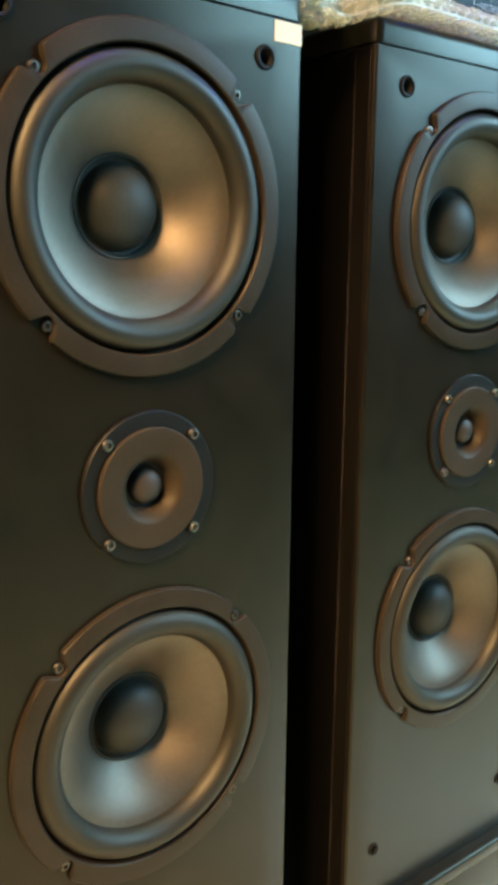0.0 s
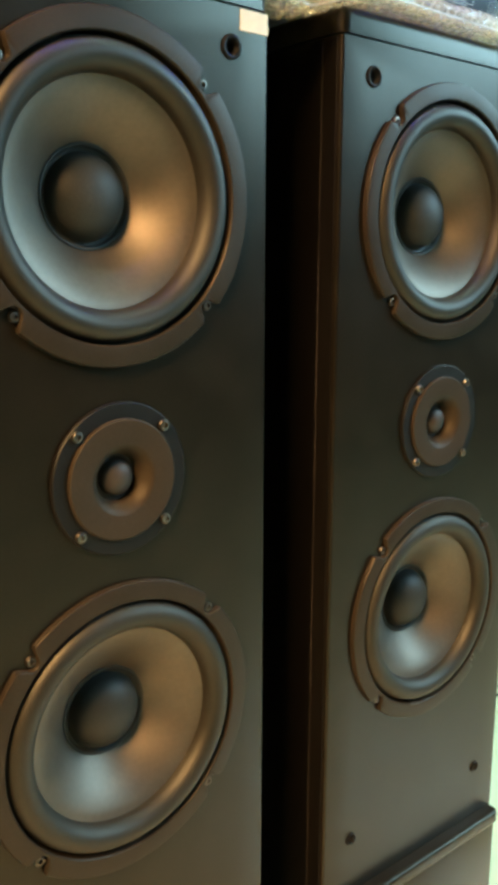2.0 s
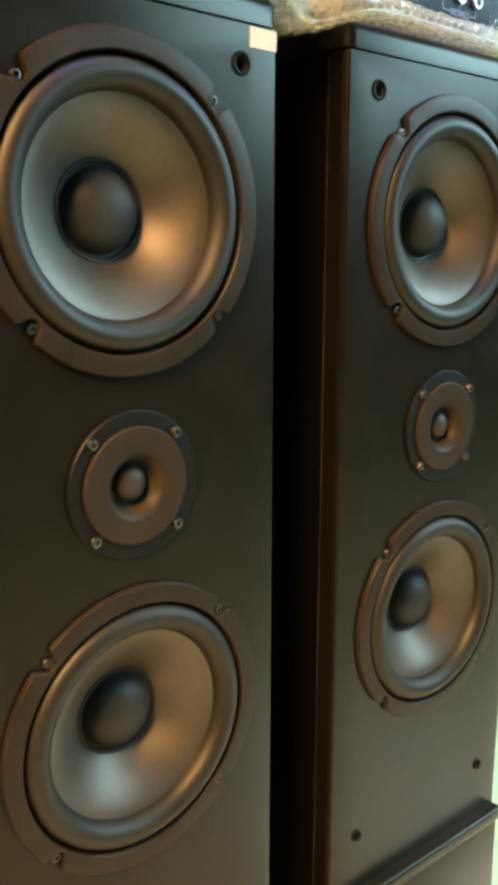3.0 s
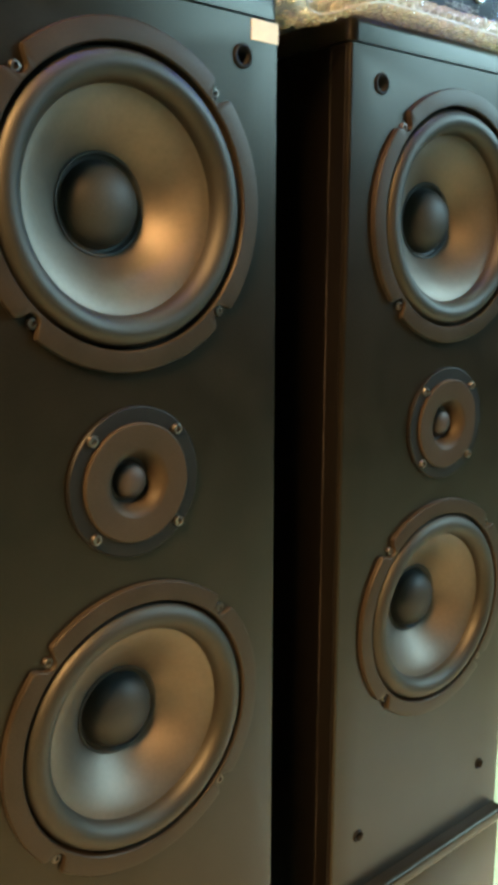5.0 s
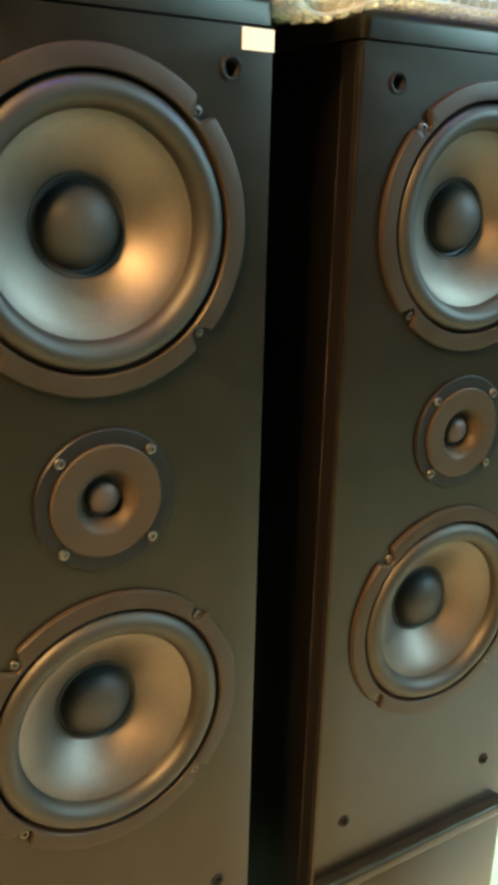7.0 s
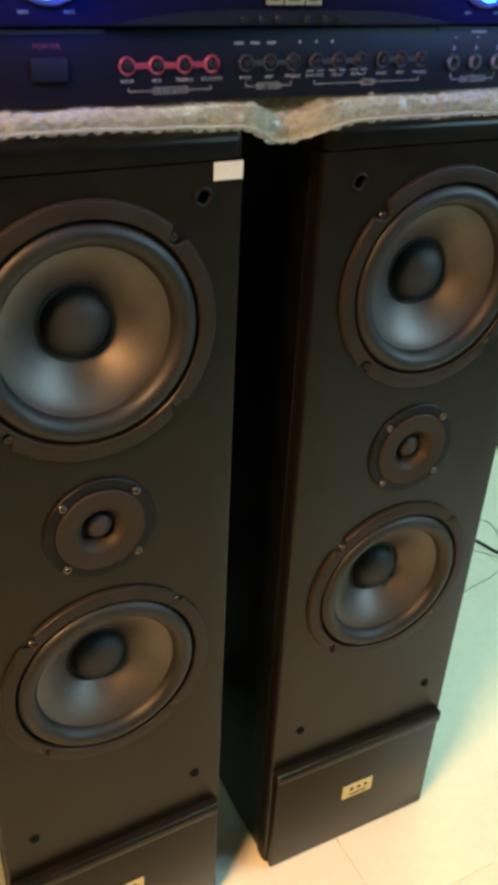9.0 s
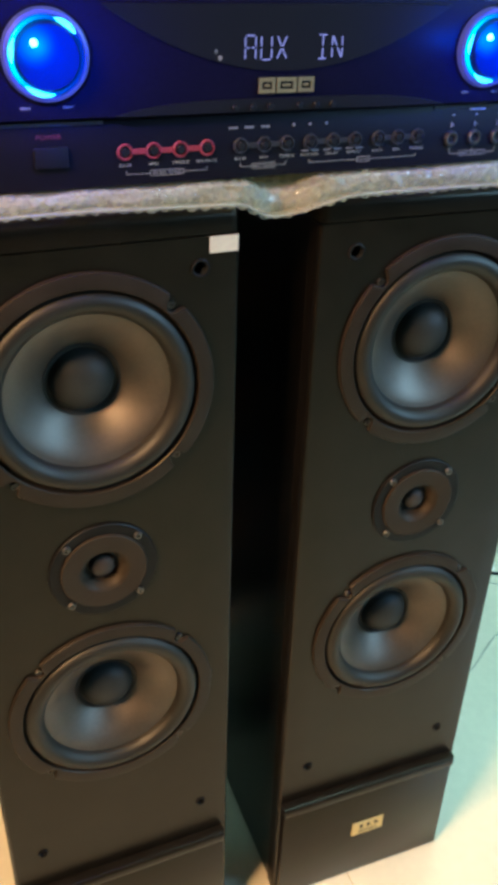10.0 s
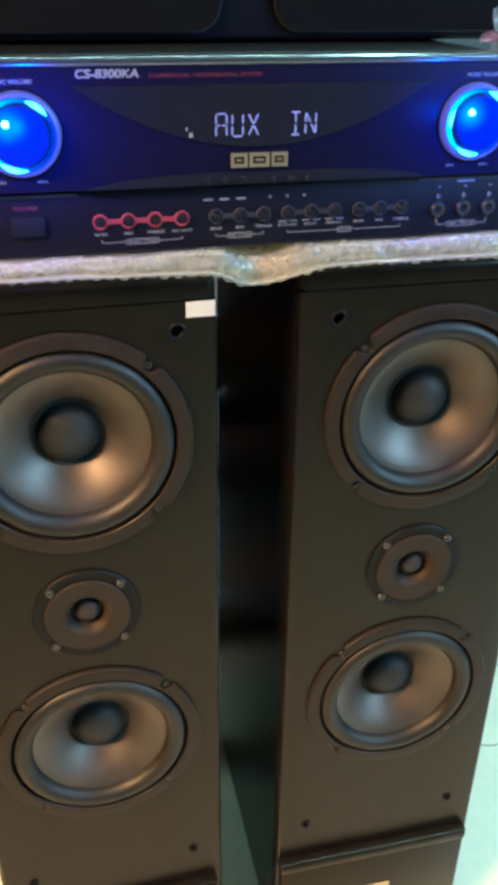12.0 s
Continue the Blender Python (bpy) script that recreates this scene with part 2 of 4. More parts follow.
def tube(points, r, n=8):
    """A round cable through the points, smoothed."""
    pts = []
    P = [Vector(p) for p in points]
    P = [P[0] * 2 - P[1]] + P + [P[-1] * 2 - P[-2]]
    for i in range(1, len(P) - 2):
        for s in range(10):
            t = s / 10
            a, b, c, d = P[i - 1:i + 3]
            pts.append(0.5 * ((2 * b) + (c - a) * t + (2 * a - 5 * b + 4 * c - d) * t * t + (3 * b - a - 3 * c + d) * t ** 3))
    pts.append(P[-2])
    bm = bmesh.new()
    rows = []
    for i, p in enumerate(pts):
        w = (pts[min(i + 1, len(pts) - 1)] - pts[max(i - 1, 0)]).normalized()
        u = w.cross(Vector((0.1, 0.2, 1))).normalized()
        v = w.cross(u)
        rows.append([bm.verts.new(p + r * (u * math.cos(6.2832 * j / n) + v * math.sin(6.2832 * j / n))) for j in range(n)])
    for a, b in zip(rows, rows[1:]):
        for j in range(n):
            bm.faces.new((a[j], a[(j + 1) % n], b[(j + 1) % n], b[j]))
    bm.faces.new(rows[0])
    bm.faces.new(rows[-1])
    return bm


def lettering(name, text, x, y, z, height, width, material, parent, slant=0.0, label=""):
    """Flat words on a front, from the built-in font, fitted to a width."""
    cu = bpy.data.curves.new(name, "FONT")
    cu.body, cu.size, cu.shear, cu.extrude, cu.offset = text, 1.0, slant, 0.0, 0.03 if slant else 0.012
    tmp = bpy.data.objects.new(name, cu)
    scene.collection.objects.link(tmp)
    bpy.context.view_layer.update()
    me = bpy.data.meshes.new_from_object(tmp.evaluated_get(bpy.context.evaluated_depsgraph_get()))
    bpy.data.objects.remove(tmp)
    co = np.array([v.co[:] for v in me.vertices])
    lo, hi = co.min(0), co.max(0)
    for v in me.vertices:
        v.co = (x + (v.co.x - (lo[0] + hi[0]) / 2) * width / (hi[0] - lo[0]), y, z + (v.co.y - (lo[1] + hi[1]) / 2) * height / (hi[1] - lo[1]))
    me.materials.append(material)
    ob = new(name, me)
    ob.parent = parent
    if label:
        tagged(ob, label)
    return ob


# ---- the room ----
X0, X1, Y0, Y1, CEILING = -3.4, 3.2, -4.4, 2.1, 2.86


def wall(name, bm, label):
    return tagged(part(name, bm, WALL, smooth=False), label, "wall", kind="structure")


north = wall("wall_north", box(X0 - 0.12, X1 + 0.12, Y1, Y1 + 0.12, FLOOR - 0.1, CEILING), "dark grey painted wall behind the loudspeakers")
north.data.materials[0] = WALL_DARK
wall("wall_south", box(X0 - 0.12, X1 + 0.12, Y0 - 0.12, Y0, FLOOR - 0.1, CEILING), "pale painted wall")
wall("wall_west", box(X0 - 0.12, X0, Y0, Y1, FLOOR - 0.1, CEILING), "pale painted wall")
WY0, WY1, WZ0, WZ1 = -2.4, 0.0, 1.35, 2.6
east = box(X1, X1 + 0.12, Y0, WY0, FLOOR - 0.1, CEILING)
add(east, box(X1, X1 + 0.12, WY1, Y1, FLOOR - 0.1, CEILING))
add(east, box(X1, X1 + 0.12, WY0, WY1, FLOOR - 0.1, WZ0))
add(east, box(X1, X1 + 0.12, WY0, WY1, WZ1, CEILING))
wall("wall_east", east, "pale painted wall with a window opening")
tagged(part("ceiling", box(X0 - 0.12, X1 + 0.12, Y0 - 0.12, Y1 + 0.12, CEILING, CEILING + 0.1), CEIL, smooth=False), "plain white painted ceiling", "ceiling", kind="structure")

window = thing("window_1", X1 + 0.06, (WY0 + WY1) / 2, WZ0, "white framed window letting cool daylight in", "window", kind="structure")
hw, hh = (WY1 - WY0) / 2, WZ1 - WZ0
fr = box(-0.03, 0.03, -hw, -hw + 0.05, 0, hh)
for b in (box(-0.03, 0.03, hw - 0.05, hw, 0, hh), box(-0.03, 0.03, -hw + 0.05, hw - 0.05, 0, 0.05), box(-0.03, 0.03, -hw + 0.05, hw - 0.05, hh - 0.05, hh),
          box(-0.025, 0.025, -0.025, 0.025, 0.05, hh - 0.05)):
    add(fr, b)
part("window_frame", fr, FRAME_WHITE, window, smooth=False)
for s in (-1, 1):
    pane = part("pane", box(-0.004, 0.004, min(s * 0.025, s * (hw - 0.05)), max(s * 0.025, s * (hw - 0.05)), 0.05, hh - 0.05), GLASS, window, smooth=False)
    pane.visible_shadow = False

lamp = thing("hanging_lamp", LAMP[0], LAMP[1], LAMP[2], "white hanging lamp with a conical shade turned to the loudspeakers", "lamp")
tilt = look((0, 0, 0), (1.91, 0.74, -2.32)) @ pose(0, 0, 0, 90)
part("shade", lathe([(0.37, 0.03), (0.375, 0.028), (0.10, -0.10), (0.03, -0.125), (0.0, -0.126)], 64), FRAME_WHITE, lamp, m=tilt)
part("bulb", lathe([(0.0, 0.02), (0.03, 0.0), (0.035, -0.03), (0.02, -0.07), (0.0, -0.075)], 24), LAMP_WHITE, lamp, m=tilt @ pose(0, -0.03, 0))
part("rod", box(-0.005, 0.005, -0.005, 0.005, 0.11, CEILING - LAMP[2], 0.002), FRAME_WHITE, lamp)

for tx, ty, tz, turn, long, watts in TUBES:
    unseen_tube_lamp = thing("unseen_tube_lamp", tx, ty, tz, "unseen cool white tube lamp under the ceiling", "lamp", "tube lamps", turn)
    part("housing", box(-0.07, 0.07, -long / 2 - 0.04, long / 2 + 0.04, 0.0, CEILING - tz, 0.005), FRAME_WHITE, unseen_tube_lamp)
    part("tube", box(-0.055, 0.055, -long / 2, long / 2, -0.022, -0.001, 0.008, 3), TUBE_WHITE, unseen_tube_lamp)

# ---- loudspeakers ----
NOTCH = [radians(a) for a in (45, 135, 225, 315)]


def flange_profile(a):
    near = min(abs((a - b + math.pi) % (2 * math.pi) - math.pi) for b in NOTCH)
    s = near * 0.0965
    ro, low = 0.1026, -0.002
    if s < 0.0084:
        # a screw pocket, open outwards with rounded lips, down to the board
        ro = 0.0965 - 0.8 * math.sqrt(0.0052 ** 2 - s * s) if s < 0.0050 else 0.0954 + 0.0072 * min(1.0, (s - 0.0050) / 0.0034) ** 0.75
        low = 0.0008
    return [(0.0890, 0.006), (0.0890, -0.0034), (0.0898, -0.0044), (ro - 0.0018, -0.0046), (ro - 0.0007, -0.0042), (ro - 0.0001, -0.0032), (ro, low), (0.1026, max(low, 0.0008)), (0.1026, 0.001)]


def screw(cx, cz, d, r, material, parent, name="screw"):
    """A socket-head screw: a rounded head with a hollow."""
    pr = [(r, d + 0.004), (r, d), (r * 0.86, d - r * 0.28), (r * 0.52, d - r * 0.32), (r * 0.45, d + r * 0.2), (0, d + r * 0.2)]
    return part(name, lathe(pr, 14, cx, cz), material, parent)


def woofer(cx, cz, parent, turn, ahead):
    """A cone driver; ahead is how far its moving parts stand out of their deepest rest."""
    w = part("woofer", lathe(flange_profile, 480, cx, cz), FLANGE, parent, "woofer with brown-black cast frame")
    # the rolled rubber edge between frame and cone
    roll = [(0.0892, 0.0055), (0.0880, 0.0050)]
    for i in range(17):
        a = math.pi * i / 16
        t = i / 16
        roll.append((0.0776 + 0.0098 * math.cos(a), 0.0046 - 0.0108 * math.sin(a) + 0.0044 * t - ahead * (0.35 + 0.65 * t)))
    roll += [(0.0674, 0.0105 - ahead), (0.0660, 0.0122 - ahead)]
    part("surround", lathe(roll, 96, cx, cz), RUBBER, w, "black rolled rubber edge")
    cone = [(0.0680, 0.0094 - ahead), (0.0676, 0.0086 - ahead), (0.0666, 0.0090 - ahead)]
    for i in range(1, 17):
        t = i / 16
        cone.append((0.0666 - t * 0.0376, 0.0090 + 0.0275 * t ** 1.36 - ahead))
    part("cone", lathe(cone, 96, cx, cz), CONE, w, "satin grey speaker cone")
    # a low dome standing in a dark glued collar
    cap = [(0.0326, 0.0362), (0.0318, 0.0350), (0.0306, 0.0352), (0.0292, 0.0372), (0.0274, 0.0378)]
    for i in range(1, 15):
        a = radians(90 * i / 14)
        cap.append((0.0262 * math.cos(a), 0.0366 - 0.0158 * math.sin(a)))
    cap[-1] = (0, cap[-1][1])
    part("dust_cap", lathe([(r, d - 0.0025 - ahead) for r, d in cap], 64, cx, cz), CAP, w, "domed black dust cap")
    for b in NOTCH:
        screw(cx + 0.0965 * math.cos(b + turn), cz + 0.0965 * math.sin(b + turn), -0.0015, 0.0034, DARK_STEEL, w)
    return w


def tweeter(cx, cz, parent):
    t = part("tweeter", lathe([(0.0495, 0.001), (0.0495, -0.002), (0.0485, -0.003), (0.036, -0.003), (0.036, 0.002)], 96, cx, cz), PLATE, parent,
             "dome tweeter on a round black plate")
    face = [(0.0392, -0.002), (0.0392, -0.0048), (0.0382, -0.0056), (0.0235, -0.0056), (0.022, -0.0052), (0.0195, -0.0030), (0.0172, 0.0005), (0.0158, 0.0035), (0.0152, 0.0075)]
    part("faceplate", lathe(face, 96, cx, cz), DISC, t, "brown ring with a flared throat")
    dome = [(0.0154, 0.0075), (0.0135, 0.0078), (0.0120, 0.0072), (0.0115, 0.0045)]
    for i in range(1, 9):
        a = radians(90 * i / 8)
        dome.append((0.0115 * math.cos(a), 0.0045 - 0.0062 * math.sin(a)))
    dome[-1] = (0, dome[-1][1])
    part("dome", lathe(dome, 48, cx, cz), DOME, t, "small dark dome")
    for sx in (-1, 1):
        for sz in (-1, 1):
            screw(cx + sx * 0.0317, cz + sz * 0.0314, -0.0045, 0.0037, STEEL, t)
    return t


SOCKETS = ((0.8515, 0.0078), (0.2165, 0.0058))


def front_board(w, z0, z1, thick, holes):
    """A board with softened upright edges and round cut-outs."""
    bm = bmesh.new()
    r = 0.0028
    loops = [[(-w + r, z0), (w - r, z0), (w - r, z1), (-w + r, z1)]]
    loops += [[(cx + hr * math.cos(2 * math.pi * i / 64), cz + hr * math.sin(2 * math.pi * i / 64)) for i in range(64)] for cx, cz, hr in holes]
    edges = []
    for lp in loops:
        vs = [bm.verts.new((x, 0.0, z)) for x, z in lp]
        edges += [bm.edges.new((vs[i], vs[(i + 1) % len(vs)])) for i in range(len(vs))]
    bmesh.ops.triangle_fill(bm, edges=edges, use_beauty=True)
    for lp in loops[1:]:
        a = [bm.verts.new((x, 0.0, z)) for x, z in lp]
        b = [bm.verts.new((x, thick, z)) for x, z in lp]
        for i in range(len(lp)):
            k = (i + 1) % len(lp)
            bm.faces.new((a[i], a[k], b[k], b[i]))
    for sx in (-1, 1):
        prev = None
        for i in range(6):
            a = radians(18 * i)
            x, y = sx * (w - r + r * math.sin(a)), r - r * math.cos(a)
            row = [bm.verts.new((x, y, z)) for z in (z0, z1)]
            if prev:
                bm.faces.new((prev[0], prev[1], row[1], row[0]))
            prev = row
        row = [bm.verts.new((sx * w, thick, z)) for z in (z0, z1)]
        bm.faces.new((prev[0], prev[1], row[1], row[0]))
    bmesh.ops.remove_doubles(bm, verts=bm.verts, dist=0.00005)
    return bm


def tower(x, yaw, shift, W, sticker, label):
    """A floor-standing three-driver loudspeaker. Its base point is the middle of the front's foot; shift moves the drivers sideways."""
    s = thing("tower_loudspeaker", x, BAFFLE, FLOOR, label, "loudspeaker", "pair of tower loudspeakers", yaw)
    D, H = 0.362, TOP - FLOOR
    cap_z = 0.8775 - FLOOR
    panel_z = 0.158 - FLOOR
    o = -shift * 0.1
    shell = box(-W + 0.0008, W - 0.0008, 0.0205, D, 0.006, cap_z - 0.0012)
    bmesh.ops.delete(shell, geom=[f for f in shell.faces if f.calc_center_median().y < 0.03], context="FACES_ONLY")
    part("body", shell, SIDE_VENEER, s, "dark veneered cabinet sides", smooth=False)
    part("baffle", front_board(W, 0.004, cap_z - 0.0014, 0.020, ((shift, 0.756 - FLOOR, 0.0945), (shift, 0.5825 - FLOOR, 0.0375), (shift, 0.4105 - FLOOR, 0.0945), *((o + sx * 0.0897, z - FLOOR, r * 0.7) for sx in (-1, 1) for z, r in SOCKETS))), BLACK_VINYL, s,
         "satin black front board")
    for sx in (-1, 1):
        part("edge_strip", box(min(sx * W, sx * (W + 0.0012)), max(sx * W, sx * (W + 0.0012)), 0.0035, 0.0185, 0.005, cap_z - 0.003, 0.0005, 1), EDGE_STRIP, s, "reddish brown edge strip")
        part("seam", box(min(sx * (W - 0.0006), sx * (W + 0.0004)), max(sx * (W - 0.0006), sx * (W + 0.0004)), 0.0188, 0.0203, 0.006, cap_z - 0.003), SEAM, s, "worn reddish seam", smooth=False)
    part("top_cap", box(-W - 0.0005, W + 0.0005, -0.0008, D, cap_z, H, 0.008, 4, lambda a, b: (a.z > H - 0.001 and b.z > H - 0.001) or (abs(a.z - b.z) > 0.01)), BLACK_VINYL, s,
         "rounded satin black top board")
    # projecting lower panel with a rounded upper lip
    part("lower_panel", box(-W + 0.0025, W - 0.0065, -0.010, -0.0003, 0.003, panel_z - 0.010, 0.0025, 2), BLACK_VINYL, s, "black panel at the foot")
    lip = box(-W + 0.0015, W - 0.0055, -0.0140, -0.0003, panel_z - 0.0125, panel_z + 0.003, 0.0055, 4, lambda a, b: a.y < -0.01 and b.y < -0.01)
    part("panel_lip", lip, BLACK_VINYL, s, "rounded black moulding")
    for bx, by in ((-W + 0.02, 0.03), (W - 0.05, 0.03), (-W + 0.02, D - 0.05), (W - 0.05, D - 0.05)):
        part("foot_pad", box(bx, bx + 0.03, by, by + 0.02, 0, 0.006), HOLE, s, smooth=False)
    badge = part("badge", box(-0.0225, 0.0225, -0.0122, -0.010, 0.0640 - FLOOR, 0.088 - FLOOR, 0.0008, 1), GOLD, s, "small gold badge plate")
    marks = bmesh.new()
    for i in range(3):
        bx = -0.012 + i * 0.0105
        add(marks, box(bx, bx + 0.0035, -0.0126, -0.0121, 0.0775 - FLOOR, 0.083 - FLOOR))
        add(marks, box(bx + 0.0015, bx + 0.006, -0.0126, -0.0121, 0.0775 - FLOOR, 0.0795 - FLOOR))
    add(marks, box(-0.013, 0.013, -0.0126, -0.0121, 0.0695 - FLOOR, 0.0715 - FLOOR))
    part("badge_marks", marks, POT, badge, smooth=False)
    woofer(shift, 0.756 - FLOOR, s, radians(1), 0.0030)
    tweeter(shift, 0.5825 - FLOOR, s)
    woofer(shift, 0.4105 - FLOOR, s, radians(-0.5), 0.0047)
    for sx in (-1, 1):
        for z, r in SOCKETS:
            so = part("grille_socket", lathe([(r, 0.001), (r, -0.001), (r * 0.85, -0.0018), (r * 0.70, -0.0014), (r * 0.68, 0.0)], 28, o + sx * 0.0897, z - FLOOR), SOCKET, s, "round plastic grille socket")
            part("socket_hole", lathe([(r * 0.68, 0.0), (r * 0.66, 0.012), (0.0, 0.0125)], 20, o + sx * 0.0897, z - FLOOR), HOLE, so)
    if sticker:
        part("sticker", box(W - 0.0245, W - 0.0008, -0.0006, 0.0002, 0.8625 - FLOOR, 0.8755 - FLOOR, 0.0002, 1), STICKER, s, "blank cream paper sticker")
    return s


tower(0.2898, 0.8, -0.0018, 0.1220, True, "tall black tower loudspeaker without grille, cream sticker, on tiled floor")
tower(0.6055, -0.8, 0.0046, 0.1238, False, "tall black tower loudspeaker without grille, gold badge, on tiled floor")

# ---- amplifier ----
AX, AW = 0.447, 0.2155
AZ0, AZ1, AZM = 0.9155, 1.05, 0.9635
FY, LY = 0.4685, 0.4745          # upper and lower front
amp = thing("karaoke_amplifier", AX, LY, AZ0, "black karaoke amplifier with blue lit knobs, on bubble wrap", "amplifier")


def ax(x):
    return x - AX


def az(z):
    return z - AZ0


UP, LOW = FY - LY, 0.0           # the two fronts, from the thing's base point
part("case", box(-AW + 0.004, AW - 0.004, 0.013, 0.33, 0.008, AZ1 - AZ0 - 0.002, 0.003, 2), CASE, amp, "black steel case")
part("lower_front", box(-AW + 0.001, AW - 0.001, LOW, 0.012, 0.0, az(AZM) - 0.0012, 0.002, 2), FACIA_MATT, amp, "satin black control strip")
part("upper_front", box(-AW, AW, UP, 0.012, az(AZM), az(AZ1) - 0.004, 0.002, 2), FACIA, amp, "glossy black front panel")
part("top_edge", box(-AW, AW, UP - 0.001, 0.016, az(AZ1) - 0.0045, az(AZ1) + 0.002, 0.003, 4), TRIM_CHROME, amp, "shiny dark edge trim")
# smoked display window with a bowed lower edge
disp = bmesh.new()
N = 40
rows = []
for i in range(N + 1):
    t = i / N
    x = ax(0.313) + t * (0.577 - 0.313)
    low = az(1.033) - (1 - (2 * t - 1) ** 2) * 0.042
    rows.append([disp.verts.new((x, UP - 0.0012, z)) for z in (az(1.0335), low)] + [disp.verts.new((x, UP + 0.001, z)) for z in (az(1.0335), low)])
for a, b in zip(rows, rows[1:]):
    for j, k in ((0, 1), (2, 0), (1, 3)):
        try:
            disp.faces.new((a[j], a[k], b[k], b[j]))
        except ValueError:
            pass
display = part("display_window", disp, WINDOW_TINT, amp, "smoked display window", smooth=False)

# starburst segments of the display
SEG = {"A": "abcefgh", "U": "bcdef", "X": "xyzw", "I": "adij", "N": "bcefxw"}


def segments(ch, x, z, w, h):
    """The lit bars of one character, each a flat strip of its own."""
    t = 0.0011
    m = z + h / 2
    bars = {"a": (x, z + h, x + w, z + h), "d": (x, z, x + w, z), "f": (x, m, x, z + h), "e": (x, z, x, m), "b": (x + w, m, x + w, z + h), "c": (x + w, z, x + w, m),
            "g": (x, m, x + w / 2, m), "h": (x + w / 2, m, x + w, m), "i": (x + w / 2, m, x + w / 2, z + h), "j": (x + w / 2, z, x + w / 2, m),
            "x": (x, z + h, x + w / 2, m), "y": (x + w, z + h, x + w / 2, m), "z": (x, z, x + w / 2, m), "w": (x + w, z, x + w / 2, m)}
    for s in SEG[ch]:
        bm = bmesh.new()
        p, q = Vector(bars[s][:2]), Vector(bars[s][2:])
        d = (q - p).normalized()
        p, q, o = p + d * 0.0008, q - d * 0.0008, Vector((-d.y, d.x)) * t / 2
        bm.faces.new([bm.verts.new((v.x, UP - 0.0018, v.y)) for v in (p + o, q + o, q - o, p - o)])
        part("display_segment", bm, SEGMENT, display, "lit pale violet display segment", smooth=False)


for ch, gx in (("A", 0.4130), ("U", 0.4250), ("X", 0.4368), ("I", 0.4685), ("N", 0.4800)):
    segments(ch, ax(gx) - 0.0005, az(0.9985), 0.0078, 0.0155)
part("display_mark", add(box(ax(0.393), ax(0.3955), UP - 0.0016, UP - 0.0013, az(0.9985), az(1.0015)), box(ax(0.3905), ax(0.392), UP - 0.0016, UP - 0.0013, az(1.003), az(1.0055))), PRINT, display, smooth=False)

# maker's plate as plain gold shapes
emblem = part("maker_plate", box(ax(0.4230), ax(0.4670), UP - 0.0008, UP, az(0.9758), az(0.9872)), POT, amp, "maker's emblem of three gold blocks", smooth=False)
for i, (x0, x1) in enumerate(((0.4235, 0.4360), (0.4375, 0.4525), (0.4540, 0.4665))):
    z0, z1 = az(0.9765), az(0.9865)
    t = 0.0024
    plate = box(ax(x0), ax(x1), UP - 0.0025, UP - 0.0006, z1 - t, z1)
    add(plate, box(ax(x0), ax(x1), UP - 0.0025, UP - 0.0006, z0, z0 + t))
    add(plate, box(ax(x0), ax(x0) + t, UP - 0.0025, UP - 0.0006, z0 + t, z1 - t))
    add(plate, box(ax(x1) - t, ax(x1), UP - 0.0025, UP - 0.0006, z0 + t, z1 - t))
    add(plate, box(ax(x0) + 0.0044, ax(x1) - 0.0044, UP - 0.0025, UP - 0.0006, z0 + 0.0042, z1 - 0.0042))
    part("gold_block", plate, EMBLEM_GOLD, emblem, smooth=False)


def lit_plastic(name, spot, reach, near, far, hot, dim):
    """Clear blue plastic lit from one spot inside it, fading with the distance."""
    m = mat(name, (0.004, 0.010, 0.05), 0.3, spec=0.08)
    n, l = m.node_tree.nodes, m.node_tree.links
    tc = n.new("ShaderNodeTexCoord")
    gap = n.new("ShaderNodeVectorMath")
    gap.operation = "DISTANCE"
    gap.inputs[1].default_value = spot
    l.new(tc.outputs["Object"], gap.inputs[0])
    fade = n.new("ShaderNodeMapRange")
    fade.interpolation_type = "SMOOTHSTEP"
    fade.inputs[1].default_value, fade.inputs[2].default_value = 0.001, reach
    l.new(gap.outputs["Value"], fade.inputs[0])
    mix = n.new("ShaderNodeMixRGB")
    mix.inputs[1].default_value, mix.inputs[2].default_value = (*near, 1), (*far, 1)
    l.new(fade.outputs[0], mix.inputs[0])
    power = n.new("ShaderNodeMapRange")
    power.inputs[3].default_value, power.inputs[4].default_value = hot, dim
    l.new(fade.outputs[0], power.inputs[0])
    p = n["Principled BSDF"]
    l.new(mix.outputs[0], p.inputs["Emission Color"])
    l.new(power.outputs[0], p.inputs["Emission Strength"])
    return m


